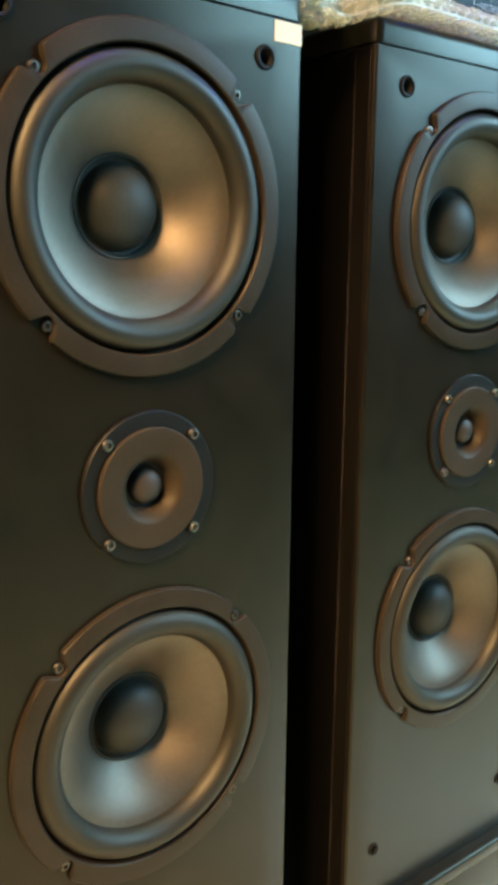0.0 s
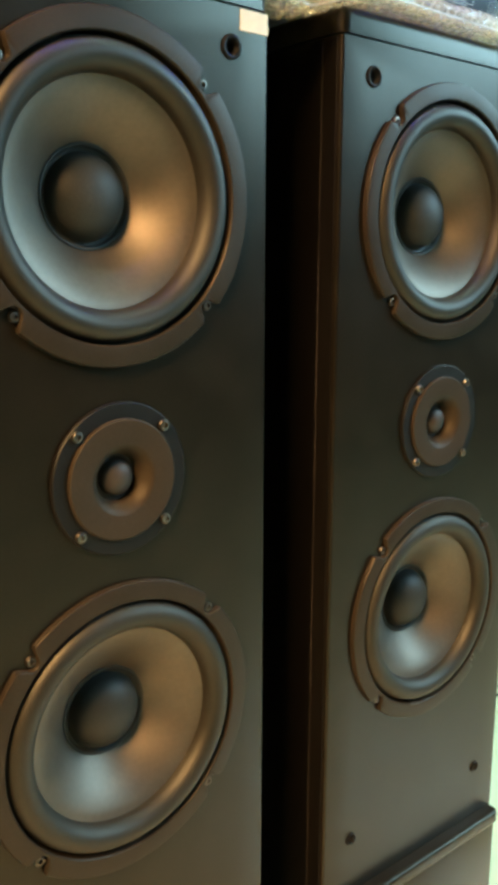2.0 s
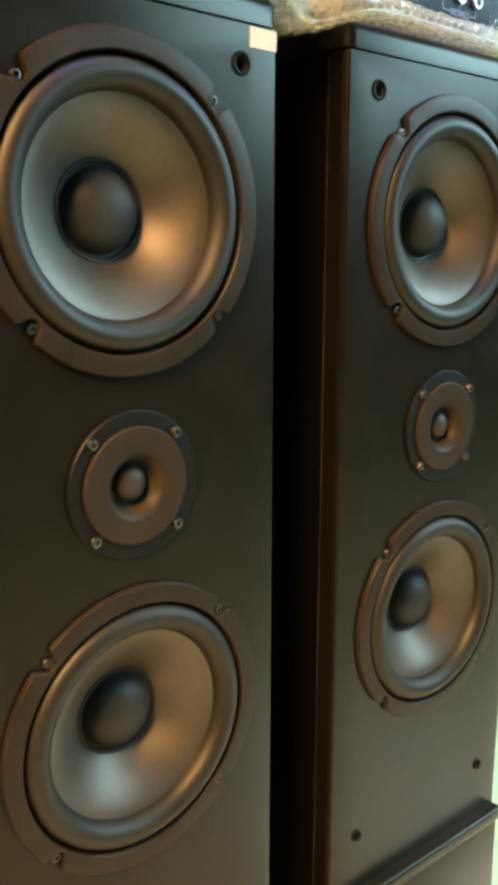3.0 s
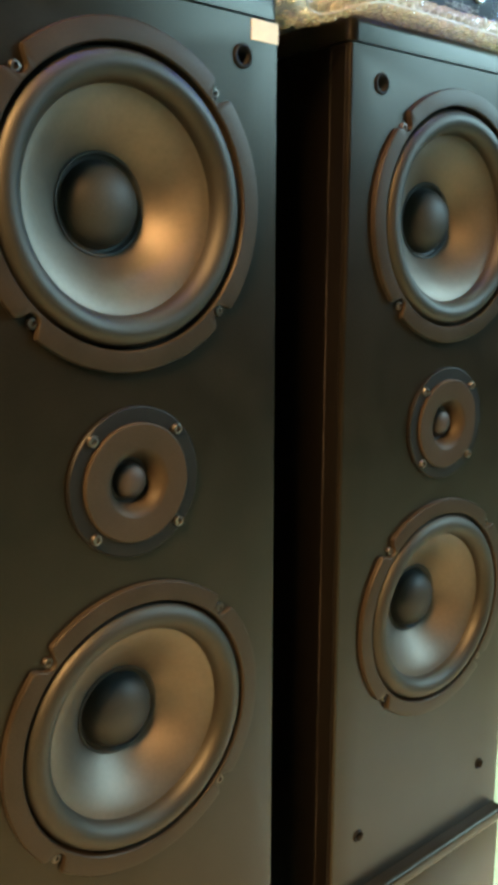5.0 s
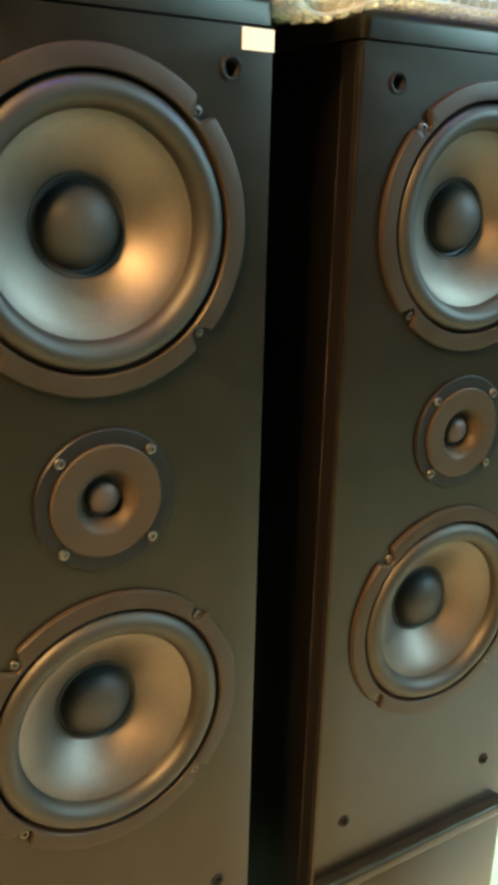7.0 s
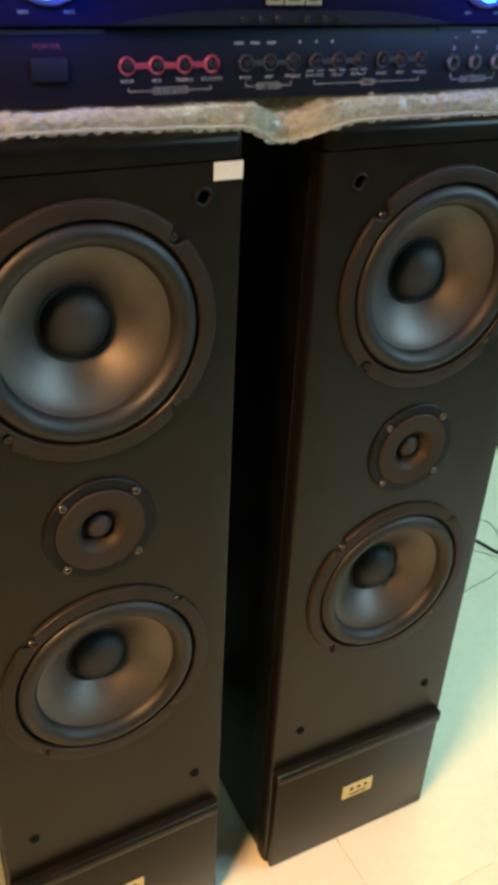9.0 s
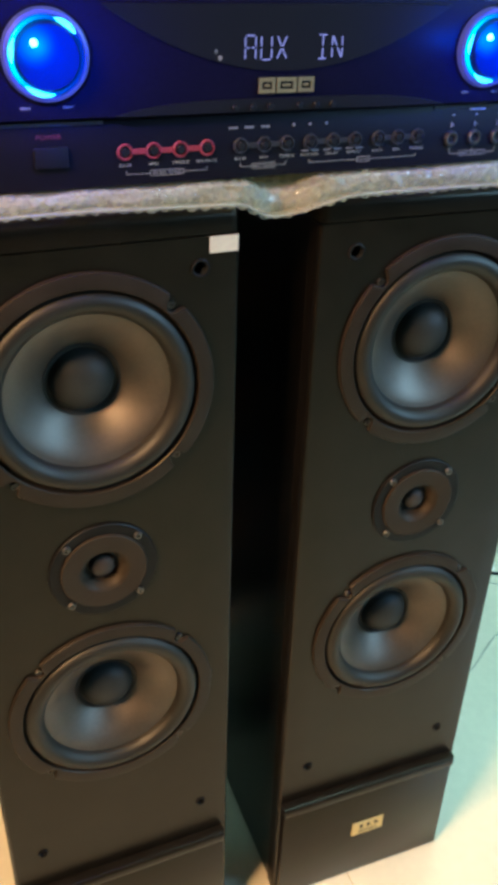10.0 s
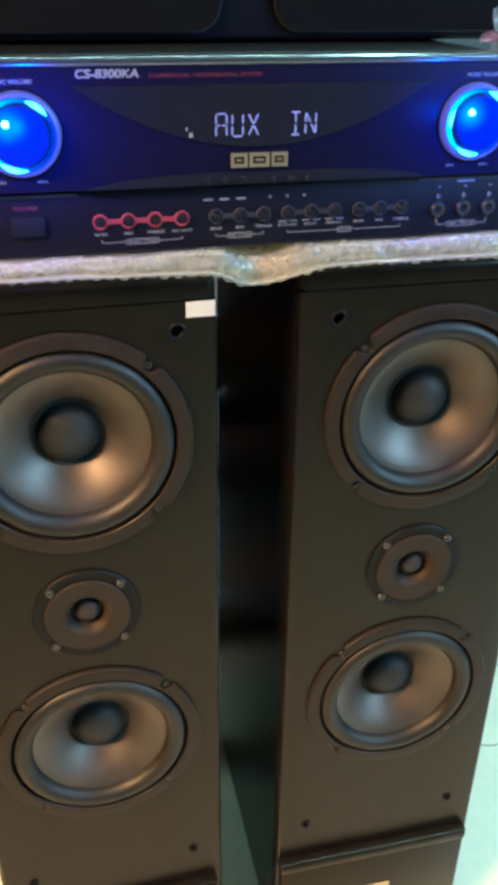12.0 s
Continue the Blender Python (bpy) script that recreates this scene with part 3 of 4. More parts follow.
def knob(x, z):
    cap_lit = lit_plastic("knob_cap_lit", (ax(x) - 0.0085, UP - 0.0115, az(z) + 0.0075), 0.017, (0.0, 0.34, 1.0), (0.0, 0.022, 0.6), 0.75, 0.12)
    ring_lit = lit_plastic("knob_ring_lit", (ax(x) - 0.0225, UP - 0.0065, az(z) + 0.002), 0.046, (0.0, 0.62, 1.0), (0.0, 0.06, 0.8), 1.9, 0.4)
    y = UP
    k = part("volume_knob", lathe([(0.0285, y + 0.001), (0.0284, y - 0.0012), (0.0272, y - 0.0046), (0.0250, y - 0.0058), (0.0242, y - 0.0045), (0.0240, y)], 72, ax(x), az(z)), KNOB_RING, amp,
             "large knob with blue lit ring")
    ring = lathe([(0.0241, y - 0.003), (0.0238, y - 0.0062), (0.0229, y - 0.0070), (0.0216, y - 0.0062), (0.0212, y - 0.002)], 72, ax(x), az(z))
    part("glow_ring", ring, ring_lit, k, "blue glowing ring")
    part("cap", lathe([(0.0212, y - 0.002), (0.0208, y - 0.009), (0.0195, y - 0.0110), (0.010, y - 0.0116), (0, y - 0.0117)], 64, ax(x), az(z)), cap_lit, k, "blue lit knob cap")
    for a0, a1 in ((35, 75), (150, 190), (228, 278)):
        arc = bmesh.new()
        prev = None
        for i in range(19):
            a = radians(a0 + (a1 - a0) * i / 18)
            w = 0.0016 * math.sin(math.pi * (i + 0.5) / 19) + 0.0002
            row = [arc.verts.new((ax(x) + r * math.cos(a), y - d, az(z) + r * math.sin(a))) for r, d in ((0.0229 - w, 0.0073), (0.0229 + w, 0.0073))]
            if prev:
                arc.faces.new((prev[0], prev[1], row[1], row[0]))
            prev = row
        part("glow_arc", arc, GLOW_HOT, k, "bright cyan arc of light", smooth=False)
    part("indicator", lathe([(0.0026, y - 0.0112), (0.0022, y - 0.0128), (0, y - 0.0131)], 20, ax(x) - 0.0085, az(z) + 0.0085), DOT_HOT, k, "bright cyan indicator dot")
    return k


KNOBS = ((0.2755, 1.0035), (0.6150, 1.0035))
for x, z in KNOBS:
    knob(x, z)
    # added unseen lamp ahead of the panel, standing in for the glow round the knob
    glow_helper = bpy.data.lights.new("knob_glow_helper", "POINT")
    glow_helper.energy, glow_helper.color, glow_helper.shadow_soft_size = 0.60, (0.0, 0.06, 1.0), 0.0
    new("knob_glow_helper", glow_helper).location = (x, FY - 0.042, z + 0.004)


def pot(x, z, colour):
    p = part("tone_pot", lathe([(0.0058, LOW + 0.001), (0.0058, LOW - 0.0012), (0.0052, LOW - 0.002), (0.0044, LOW - 0.0018), (0.0042, LOW)], 28, ax(x), az(z)), colour, amp)
    part("pot_stem", lathe([(0.0032, LOW), (0.0031, LOW - 0.0022), (0.0026, LOW - 0.0029), (0, LOW - 0.003)], 20, ax(x), az(z)), POT, p)


def link(x0, x1, z, colour):
    part("link_bar", box(ax(x0) + 0.0058, ax(x1) - 0.0058, LOW - 0.001, LOW, az(z) - 0.0018, az(z) + 0.0018), colour, amp, smooth=False)


ROWS = (((0.3262, 0.3470, 0.3670, 0.3873), RED_PLASTIC), ((0.4135, 0.4325, 0.4510), GREY_PLASTIC), ((0.4705, 0.4895, 0.5085), GREY_PLASTIC), ((0.5290, 0.5465, 0.5645), GREY_PLASTIC))
PZ = 0.9395
for xs, colour in ROWS:
    for x in xs:
        pot(x, PZ, colour)
    for a, b in zip(xs, xs[1:]):
        link(a, b, PZ, colour)
INK = LOW - 0.0004
for words, xs in ((("BASS", "MID", "TREBLE", "BALANCE"), ROWS[0][0]), (("BASS", "MID", "TREBLE"), ROWS[1][0]), (("ECHO LEVEL", "DELAY", "REPEAT"), ROWS[2][0]), (("BASS", "MID", "TREBLE"), ROWS[3][0])):
    for w, x in zip(words, xs):
        lettering("lettering", w, ax(x), INK, az(0.9303), 0.0021, 0.0022 * len(w) if len(w) < 8 else 0.0155, PRINT, amp)


def bracket(x0, x1, z, word, gap):
    bm = bmesh.new()
    m = (x0 + x1) / 2
    t = 0.0005
    for b in (box(ax(x0), ax(x0) + t, INK - 0.0001, INK + 0.0001, az(z), az(z) + 0.0028), box(ax(x1) - t, ax(x1), INK - 0.0001, INK + 0.0001, az(z), az(z) + 0.0028),
              box(ax(x0), ax(m - gap), INK - 0.0001, INK + 0.0001, az(z), az(z) + t), box(ax(m + gap), ax(x1), INK - 0.0001, INK + 0.0001, az(z), az(z) + t),
              box(ax(m - gap), ax(m + gap), INK - 0.0001, INK + 0.0001, az(z) - 0.0018, az(z) - 0.0018 + t), box(ax(m - gap), ax(m + gap), INK - 0.0001, INK + 0.0001, az(z) + 0.0019, az(z) + 0.0019 + t),
              box(ax(m - gap), ax(m - gap) + t, INK - 0.0001, INK + 0.0001, az(z) - 0.0018, az(z) + 0.0019), box(ax(m + gap) - t, ax(m + gap), INK - 0.0001, INK + 0.0001, az(z) - 0.0018, az(z) + 0.0019)):
        add(bm, b)
    part("bracket_line", bm, PRINT, amp, smooth=False)
    lettering("lettering", word, ax(m), INK, az(z) + 0.0003, 0.0019, gap * 1.7, PRINT, amp)


bracket(0.3265, 0.3873, 0.9235, "MUSIC TONE", 0.0125)
bracket(0.4135, 0.4510, 0.9240, "MIC TONE", 0.0095)
bracket(0.4700, 0.5645, 0.9240, "ECHO", 0.0058)
bracket(0.5965, 0.6400, 0.9235, "MIC INPUT", 0.0125)

# low crescent that carries the push buttons
crescent = bmesh.new()
rows = []
for i in range(41):
    t = i / 40
    x, top = ax(0.318 + t * 0.262), az(AZM) + 0.0012 + 0.0085 * (1 - (2 * t - 1) ** 4)
    rows.append([crescent.verts.new(p) for p in ((x, UP + 0.001, az(AZM) + 0.0006), (x, UP - 0.0012, az(AZM) + 0.0006), (x, UP - 0.0012, top - 0.0006), (x, UP + 0.0004, top))])
for a, b in zip(rows, rows[1:]):
    for j in range(3):
        crescent.faces.new((a[j], a[j + 1], b[j + 1], b[j]))
part("button_crescent", crescent, WINDOW_TINT, amp, "dark grey crescent with push buttons", smooth=False)
for i, x in enumerate((0.4062, 0.4195, 0.4330, 0.4560, 0.4695, 0.4830)):
    part("push_button", lathe([(0.0024, UP), (0.0024, UP - 0.0026), (0.0018, UP - 0.0034), (0, UP - 0.0035)], 16, ax(x), az(0.9675)), POT, amp)
for x, c in ((0.4560, PRINT_DIM), (0.4695, PRINT_DIM), (0.4830, PRINT)):
    part("indicator_light", lathe([(0.0011, LOW), (0.001, LOW - 0.0007), (0, LOW - 0.0009)], 12, ax(x), az(0.9525)), c, amp)


def bar(x0, x1, z0, z1, material, parent, y):
    part("print_bar", box(x0, x1, y - 0.0001, y + 0.0001, z0, z1), material, parent, smooth=False)


for x in (0.4075, 0.4200, 0.4330):
    bar(ax(x) - 0.0035, ax(x) + 0.0035, az(0.9515), az(0.9530), PRINT_DIM, amp, INK)
for x in ROWS[2][0]:
    for o in (-0.0045, 0.0045):
        bar(ax(x) + o - 0.003, ax(x) + o + 0.003, az(0.9328), az(0.9337), PRINT_DIM, amp, INK)

for i, x in enumerate((0.5958, 0.6180, 0.6402)):
    j = part("microphone_jack", lathe([(0.0060, LOW + 0.001), (0.0060, LOW - 0.0015), (0.0052, LOW - 0.003), (0.0040, LOW - 0.003), (0.0036, LOW - 0.001)], 28, ax(x), az(0.9362)), CHROME, amp, "chrome microphone jack")
    part("jack_hole", lathe([(0.0037, LOW - 0.0012), (0, LOW - 0.001)], 18, ax(x), az(0.9362)), HOLE, j)
    lettering("lettering", str(i + 1), ax(x), INK, az(0.9272), 0.0022, 0.0012, PRINT, amp)
    bar(ax(x) - 0.0014, ax(x) - 0.0002, az(0.9445), az(0.9485), PRINT_DIM, amp, INK)
    bar(ax(x) + 0.0006, ax(x) + 0.0014, az(0.9455), az(0.9475), PRINT_DIM, amp, INK)
    bar(ax(x) - 0.0012, ax(x) + 0.0012, az(0.9535), az(0.9545), PRINT_DIM, amp, INK)
bar(ax(0.6105), ax(0.6255), az(0.9572), az(0.9588), PRINT_DIM, amp, INK)
part("divider_strip", box(ax(0.2330), ax(0.3115), LOW - 0.0012, LOW, az(AZM) - 0.0045, az(AZM) - 0.0022), GREY_PLASTIC, amp, smooth=False)
part("divider_strip", box(ax(0.5770), ax(0.6600), LOW - 0.0012, LOW, az(AZM) - 0.0045, az(AZM) - 0.0022), GREY_PLASTIC, amp, smooth=False)
part("power_button", box(ax(0.2625), ax(0.2860), LOW - 0.003, LOW, az(0.9315), az(0.9455), 0.0012, 2), PLATE_GREY, amp, "grey rectangular power button")
IU = UP - 0.0004
lettering("lettering", "POWER", ax(0.2740), INK, az(0.9520), 0.0030, 0.0175, PRINT_RED, amp, label="red lettering")
lettering("lettering", "MUSIC VOLUME", ax(0.6190), IU, az(1.0372), 0.0027, 0.0275, PRINT, amp)
lettering("lettering", "MIC VOLUME", ax(0.2755), IU, az(1.0372), 0.0027, 0.0235, PRINT, amp)
lettering("lettering", "CS-8300KA", ax(0.3375), IU, az(1.0415), 0.0058, 0.0430, PRINT, amp, 0.15, "white model lettering")
lettering("lettering", "COMMERCIAL / PROFESSIONAL SYSTEM", ax(0.4060), IU, az(1.0398), 0.0026, 0.0800, PRINT_RED, amp, label="dark red lettering")
for kx, _ in KNOBS:
    lettering("lettering", "MIN", ax(kx) - 0.0160, IU, az(0.9718), 0.0019, 0.0060, PRINT, amp)
    lettering("lettering", "MAX", ax(kx) + 0.0125, IU, az(0.9718), 0.0019, 0.0070, PRINT, amp)
seal = part("round_seal", lathe([(0.0070, IU + 0.0001), (0.0070, IU - 0.0002), (0, IU - 0.0003)], 32, ax(0.6448), az(1.0335)), SEAL, amp, "round pale certification seal")
marks = bmesh.new()
for i in range(3):
    prev = None
    for k in range(13):
        a = radians(50 + 260 * k / 12)
        row = [marks.verts.new((ax(0.6433) + i * 0.0021 + r * math.cos(a) * 0.8, IU - 0.0005, az(1.0335) + r * math.sin(a) * 1.15)) for r in (0.0018, 0.0024)]
        if prev:
            marks.faces.new((prev[0], prev[1], row[1], row[0]))
        prev = row
part("seal_marks", marks, POT, seal, smooth=False)

# ---- bubble wrap under the amplifier ----
wrap = thing("bubble_wrap", 0.447, 0.46, TOP, "crumpled clear bubble wrap under the amplifier", "bubble wrap")
WX0, WX1 = 0.14, 0.83
SAG = ((0.14, 0.003), (0.30, 0.003), (0.40, 0.0), (0.412, -0.001), (0.426, -0.011), (0.440, -0.0165), (0.456, -0.014), (0.476, -0.005), (0.50, 0.0), (0.55, 0.0), (0.70, -0.001), (0.83, -0.003))


def sag(x):
    xs, zs = [a for a, _ in SAG], [b for _, b in SAG]
    return sum(float(np.interp(x + o, xs, zs)) for o in (-0.008, -0.004, 0, 0.004, 0.008)) / 5


def low_sheet(x, y):
    fall = max(0.0, 1 - max(0.0, y - 0.455) / 0.25)
    return TOP + 0.0054 + sag(x) * fall + 0.0006 * noise.noise((x * 40, y * 40, 1))


def front_line(x):
    return 0.4535 + 0.002 * noise.noise((x * 14, 3, 1)) + 0.012 * math.exp(-((x - 0.446) / 0.022) ** 2)


def grid_mesh(f, us, vs):
    bm = bmesh.new()
    rows = [[bm.verts.new(f(u, v)) for v in vs] for u in us]
    for a, b in zip(rows, rows[1:]):
        for j in range(len(vs) - 1):
            bm.faces.new((a[j], a[j + 1], b[j + 1], b[j]))
    return bm


base = Matrix.Translation((-0.447, -0.46, -TOP))
US = np.linspace(WX0, WX1, 420)
part("lower_film", grid_mesh(lambda u, v: (u, front_line(u) + v * 0.3, low_sheet(u, front_line(u) + v * 0.3)), US, np.linspace(0, 1, 24) ** 1.5), WRAP, wrap, m=base)
edge = grid_mesh(lambda u, v: (u, front_line(u) - 0.0004 + 0.0007 * math.sin(v), low_sheet(u, front_line(u)) + 0.0009 * math.cos(v)), US, np.linspace(0, 6.283, 7))
part("film_edge", edge, WRAP_EDGE, wrap, "white cut edge of the film", m=base)


def fold(u, v):
    """The rumpled upper fold: v runs from the lower film round the front and back over."""
    a = math.pi * min(v, 1.0)
    y0 = front_line(u) + 0.010 + 0.004 * noise.noise((u * 22, 7, 2))
    zb = low_sheet(u, front_line(u))
    h = 0.0160 + 0.003 * noise.noise((u * 18, 2, 5))
    if u < 0.69:
        h = min(h, AZ0 - 0.0012 - zb)
    z = zb + 0.0008 + h * (1 - math.cos(a)) / 2
    y = y0 - 0.004 * math.sin(a) + (0.16 * (v - 1.0) if v > 1 else 0)
    bump = 0.0007 * noise.noise((u * 130, v * 8, 9)) + 0.0022 * noise.noise((u * 35, v * 2.5, 4))
    if v > 1 and 0.225 < u < 0.668:
        z = min(z, AZ0 - 0.002)
    return (u, y + bump, z + bump * 0.6)


part("upper_film", grid_mesh(fold, US, np.linspace(0, 1.35, 40)), WRAP, wrap, m=base)


def bubble(bm, p, n, r, h):
    n = Vector(n).normalized()
    u = n.cross(Vector((0.3, 0.2, 0.9))).normalized()
    v = n.cross(u)
    p = Vector(p)
    rows = []
    for rr, hh in ((1.0, 0.0), (0.93, 0.55), (0.62, 0.9)):
        rows.append([bm.verts.new(p + r * rr * (u * math.cos(k * 0.7854) + v * math.sin(k * 0.7854)) + n * h * hh) for k in range(8)])
    tip = bm.verts.new(p + n * h)
    for a, b in zip(rows, rows[1:]):
        for k in range(8):
            bm.faces.new((a[k], a[(k + 1) % 8], b[(k + 1) % 8], b[k]))
    for k in range(8):
        bm.faces.new((rows[-1][k], rows[-1][(k + 1) % 8], tip))


rnd = random.Random(4)
low = bmesh.new()
x = WX0 + 0.006
while x < WX1 - 0.006:
    for j in range(5):
        y = front_line(x) + 0.0048 + j * 0.0095
        bubble(low, (x + (0.005 if j % 2 else 0), y, low_sheet(x, y)), (0, -0.1, -1), 0.0051 * rnd.uniform(0.92, 1.02), 0.0042 * rnd.uniform(0.8, 1.1))
    x += 0.0102
tagged(part("lower_bubble_layer", low, BUBBLE, wrap, m=base), kind="stuff")
high = bmesh.new()
x = WX0 + 0.004
i = 0
while x < WX1 - 0.006:
    for v in (0.16, 0.42, 0.68, 0.95, 1.1, 1.22):
        vv = v + 0.1 * noise.noise((x * 30, v * 9, 1))
        u = x + (0.005 if round(v * 10) % 2 else 0) + rnd.uniform(-0.001, 0.001)
        p = Vector(fold(u, vv))
        n = (Vector(fold(u + 0.002, vv)) - p).cross(Vector(fold(u, vv + 0.02)) - p)
        if n.y > 0 or (abs(n.y) < 1e-9):
            n = -n
        if n.z < -0.9 * n.length:
            continue
        bubble(high, p, n, 0.0042 * rnd.uniform(0.85, 1.05), 0.0013 * rnd.uniform(0.5, 1.0))
    x += 0.0100
tagged(part("upper_bubble_layer", high, BUBBLE, wrap, m=base), kind="stuff")

# ---- things on the amplifier ----
speaker_box = thing("tabletop_loudspeaker", 0.47, 0.62, AZ1, "black tabletop loudspeaker with two rounded grilles, on the amplifier", "loudspeaker")
part("cabinet", box(-0.30, 0.27, 0.0, 0.17, 0.0, 0.16, 0.006, 3), FACIA_MATT, speaker_box, "black plastic cabinet")
for gx0, gx1 in ((-0.285, -0.022), (0.026, 0.26)):
    corner = lambda a, b: abs(a.y - b.y) > 0.003
    part("grille", box(gx0, gx1, -0.006, 0.002, 0.008, 0.15, 0.022, 6, corner), GRILLE, speaker_box, "dark rounded cloth grille")
    gr = box(gx0 - 0.0012, gx1 + 0.0012, -0.004, 0.001, 0.0068, 0.1512, 0.023, 6, corner)
    part("grille_rim", gr, RIM, speaker_box, "thin bright rim")

bundle = thing("crumpled_plastic_bag", 0.715, 0.56, TOP + 0.012, "crumpled clear plastic bag with a pink band, beside the amplifier", "plastic bag")


def crumple(u, v):
    """A standing, creased bag: u runs round it, v from its foot to its top."""
    rad = 0.046 * (1 - 0.25 * v * v) * (1 + 0.28 * noise.noise((math.cos(u) * 2.2, math.sin(u) * 2.2, v * 4)) + 0.16 * noise.noise((math.cos(u) * 6, math.sin(u) * 6, v * 9)))
    return (rad * math.cos(u), 1.4 * rad * math.sin(u), 0.165 * v + 0.012 * noise.noise((u * 1.5, v * 3, 8)) * v)


part("bag", grid_mesh(crumple, np.linspace(0, 2 * math.pi, 90), np.linspace(0, 1, 44)), BAG, bundle)
band = grid_mesh(lambda u, v: (-0.066 + 0.13 * u, -0.020 - 0.012 * u + 0.004 * noise.noise((u * 6, v * 3, 2)), 0.147 + 0.013 * (v - 0.5) * (0.5 + 0.9 * u) + 0.010 * u + 0.004 * noise.noise((u * 9, v * 4, 5))),
                 np.linspace(0, 1, 30), np.linspace(0, 1, 8))
part("pink_band", band, PINK, bundle, "crumpled pink band")

# ---- behind the loudspeakers ----
RX, RY = 0.45, 0.975
rack = thing("storage_rack", RX, RY, FLOOR, "dark brown wooden rack filled with electronics, behind the loudspeakers", "rack")
for px in (-0.36, 0.34):
    part("side_board", box(px, px + 0.02, 0.0, 0.36, 0, 1.15, 0.002, 1), DARK_WOOD, rack)
part("back_board", box(-0.34, 0.34, 0.345, 0.36, 0.072, 1.15), DARK_WOOD, rack, smooth=False)
for z, h in ((0.072, 0.056), (0.411, 0.015), (0.576, 0.022), (1.12, 0.022)):
    part("shelf_board", box(-0.34, 0.34, 0.0, 0.345, z, z + h, 0.002, 1), DARK_WOOD, rack)


def device(x0, x1, z0, z1, body, front, name, label):
    """A small appliance: a case, a front with a dark slot and two buttons."""
    t = thing(name, (x0 + x1) / 2, RY + 0.02, FLOOR + z0, label, "electronics")
    w, h = (x1 - x0) / 2, z1 - z0
    part("case", box(-w, w, 0.004, 0.26, 0, h, 0.003, 2), body, t)
    part("front_panel", box(-w, w, -0.004, 0.004, 0.002, h - 0.002, 0.002, 2), front, t)
    part("slot", box(-w * 0.6, w * 0.3, -0.0048, -0.004, h * 0.55, h * 0.75), POT, t, smooth=False)
    for k in (0.5, 0.75):
        part("button", lathe([(h * 0.12, -0.003), (h * 0.11, -0.007), (0, -0.0075)], 16, w * k, h * 0.4), CHROME, t)
    return t


device(0.42, 0.70, 0.128, 0.178, SHELF, SHELF, "disc_player", "pale disc player on the rack's lowest shelf")
device(0.44, 0.72, 0.178, 0.245, CARTON, CARTON, "receiver", "grey receiver stacked on a pale disc player")
device(0.43, 0.70, 0.245, 0.284, SHELF_DARK, CARTON, "disc_player", "grey disc player with black case in the stack")
device(0.45, 0.72, 0.284, 0.292, CEIL, CEIL, "white_box_lid", "flat white lid lying on the stack")
device(0.44, 0.72, 0.292, 0.370, CARTON, CARTON, "receiver", "grey receiver under a small rounded device")
device(0.46, 0.70, 0.370, 0.408, SHELF, CARTON, "set_top_box", "small grey set-top box on top of the stack")
device(0.46, 0.72, 0.426, 0.486, CARTON, CARTON, "receiver", "grey receiver on the rack's middle shelf")
device(0.515, 0.70, 0.486, 0.550, SHELF_DARK, CARTON, "disc_player", "narrow grey disc player on a receiver")
device(0.44, 0.72, 0.550, 0.573, SHELF, SHELF, "flat_box", "thin pale box under the rack's upper shelf")
device(0.46, 0.74, 0.676, 0.790, CARTON, CARTON, "receiver", "grey appliance on the rack's upper shelf")
# made-up black block where the upper shelf only lies in shade
device(0.45, 0.73, 0.598, 0.676, SHELF_DARK, SHELF_DARK, "amplifier", "black block standing in for the shade on the rack's upper shelf")

bag = thing("black_box", 1.62, 1.22, FLOOR, "black box standing on the floor by the wall", "box")
part("body", box(-0.14, 0.14, -0.10, 0.12, 0, 0.2, 0.015, 3), SHELF_DARK, bag)
part("lid", box(-0.143, 0.143, -0.103, 0.123, 0.2, 0.225, 0.008, 2), SHELF_DARK, bag)


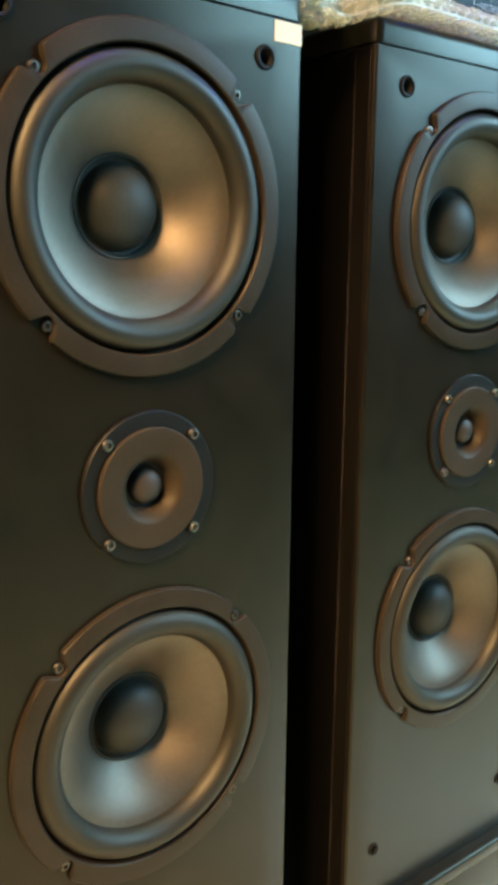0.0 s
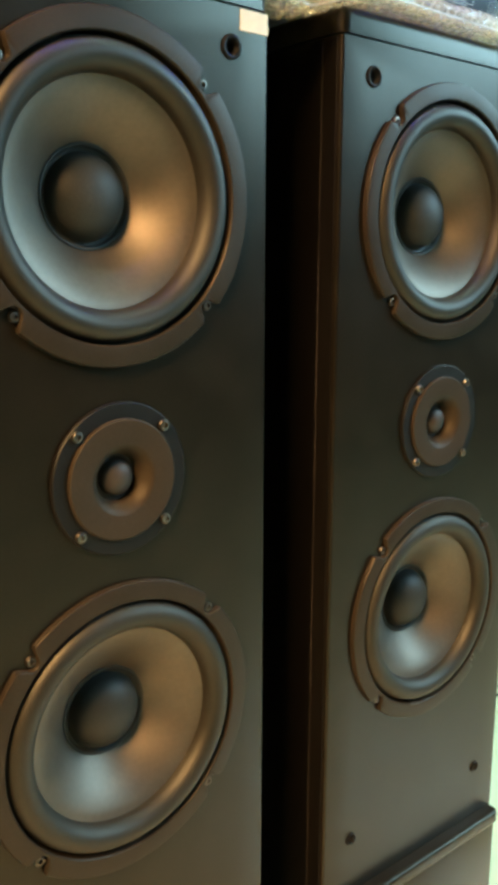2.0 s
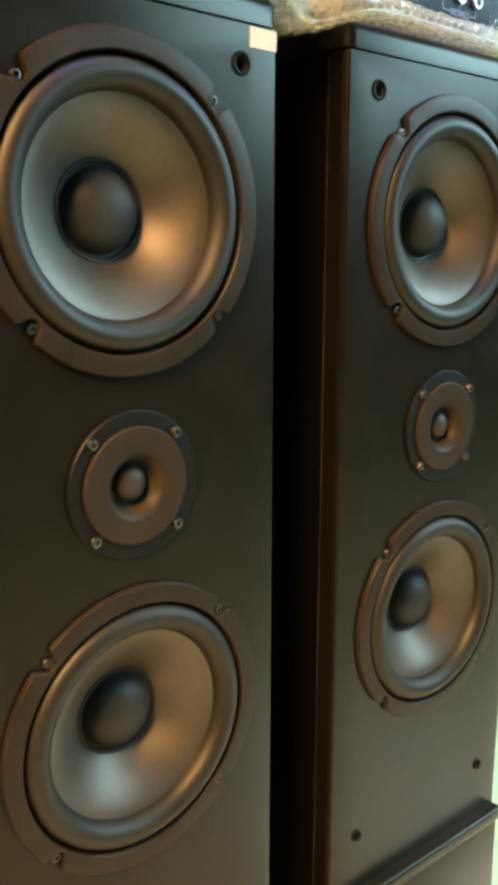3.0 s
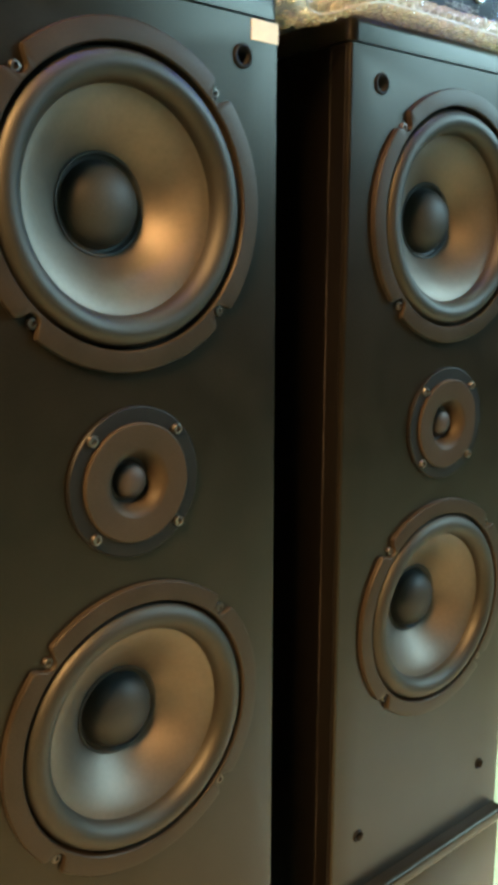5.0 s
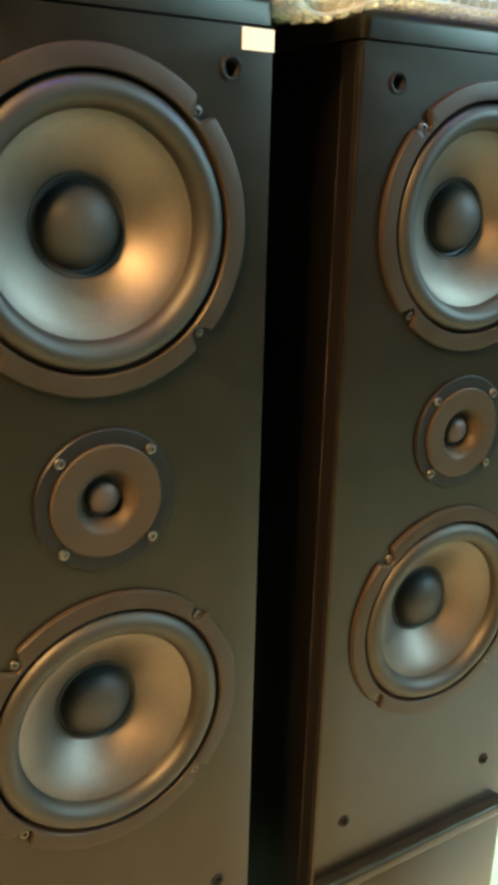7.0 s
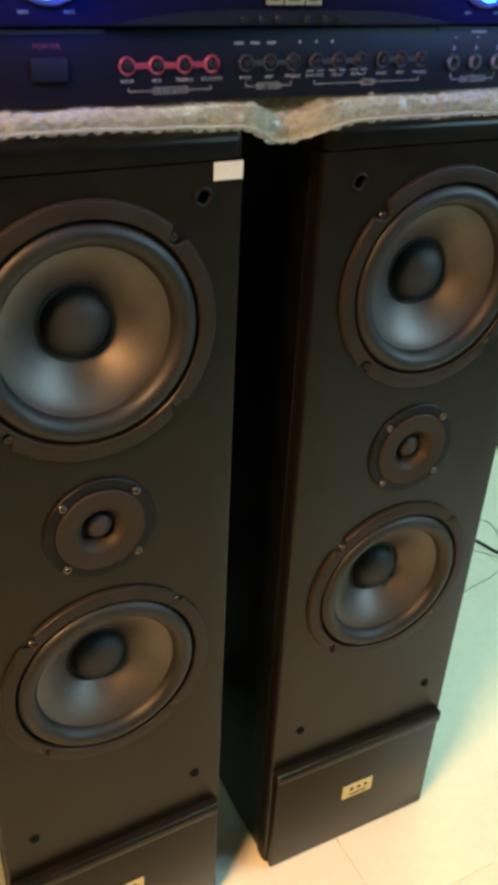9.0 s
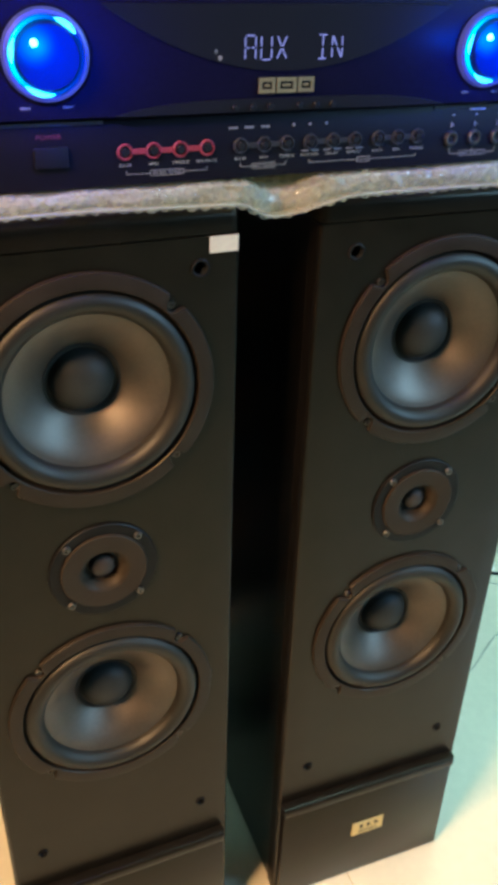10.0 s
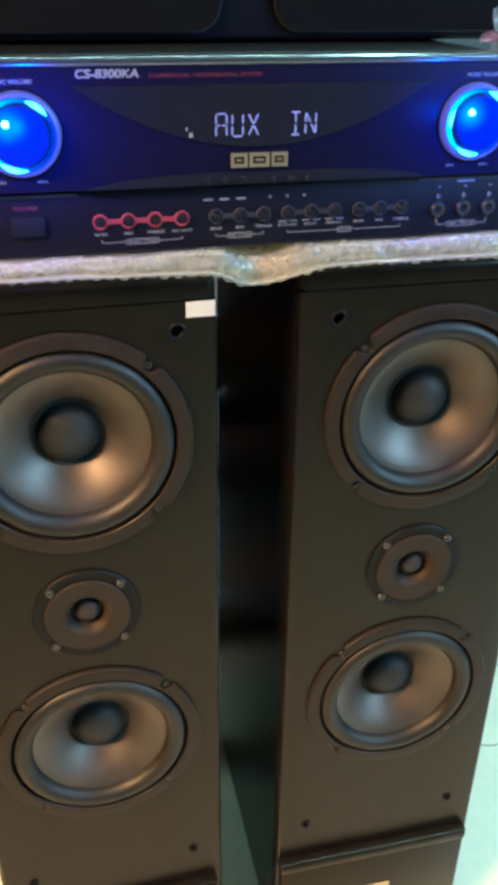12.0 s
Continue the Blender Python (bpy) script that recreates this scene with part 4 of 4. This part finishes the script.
def cable(label, points, radius, material):
    """A cable lying on the floor along the points of the plan."""
    x0, y0 = points[0]
    c = thing("floor_cable", x0, y0, FLOOR, label, "cable")
    part("wire", tube([(x - x0, y - y0, radius) for x, y in points], radius), material, c)


cable("black cable lying on the floor", ((1.05, 1.10), (1.075, 1.045), (1.095, 1.004), (1.105, 0.973), (1.14, 0.935), (1.188, 0.898), (1.207, 0.841), (1.24, 0.77), (1.33, 0.72)), 0.0032, CABLE)
cable("thin grey cable looped on the floor", ((0.80, 0.76), (0.85, 0.732), (0.898, 0.715), (0.932, 0.708), (0.972, 0.722), (1.06, 0.775), (1.16, 0.795), (1.199, 0.826), (1.166, 0.872), (1.11, 0.930), (1.09, 0.970), (1.075, 1.04)), 0.0009, CABLE_GREY)
cable("thin grey cable curling beside a black cable", ((1.19, 1.00), (1.225, 0.962), (1.245, 0.947), (1.258, 0.937), (1.259, 0.917), (1.252, 0.892), (1.23, 0.85), (1.27, 0.79)), 0.0012, CABLE_GREY)

# ---- floor, tile by tile ----
ground = tagged(part("floor", box(X0 - 0.12, X1 + 0.12, Y0 - 0.12, Y1 + 0.12, FLOOR - 0.1, FLOOR - 0.0015), GROUT, smooth=False), "cream glazed tile floor", "floor", kind="structure")
PITCH, TX, TY = 0.6, -0.014, -0.263
tile_mesh = None
for i in range(-7, 7):
    for j in range(-8, 5):
        x0, y0 = TX + i * PITCH, TY + j * PITCH
        x1, y1 = min(x0 + PITCH, X1 + 0.05), min(y0 + PITCH, Y1 + 0.05)
        x0, y0 = max(x0, X0 - 0.05), max(y0, Y0 - 0.05)
        if x1 - x0 < 0.02 or y1 - y0 < 0.02:
            continue
        whole = abs(x1 - x0 - PITCH) < 1e-6 and abs(y1 - y0 - PITCH) < 1e-6
        if whole and tile_mesh:
            t = new("tile", tile_mesh)
            t.parent = ground
        else:
            w, d = (x1 - x0) / 2 - 0.0007, (y1 - y0) / 2 - 0.0007
            t = part("tile", box(-w, w, -d, d, -0.008, 0.0, 0.0008, 1), TILE, ground, smooth=False)
            if whole:
                tile_mesh = t.data
        t.location = ((x0 + x1) / 2, (y0 + y1) / 2, FLOOR)
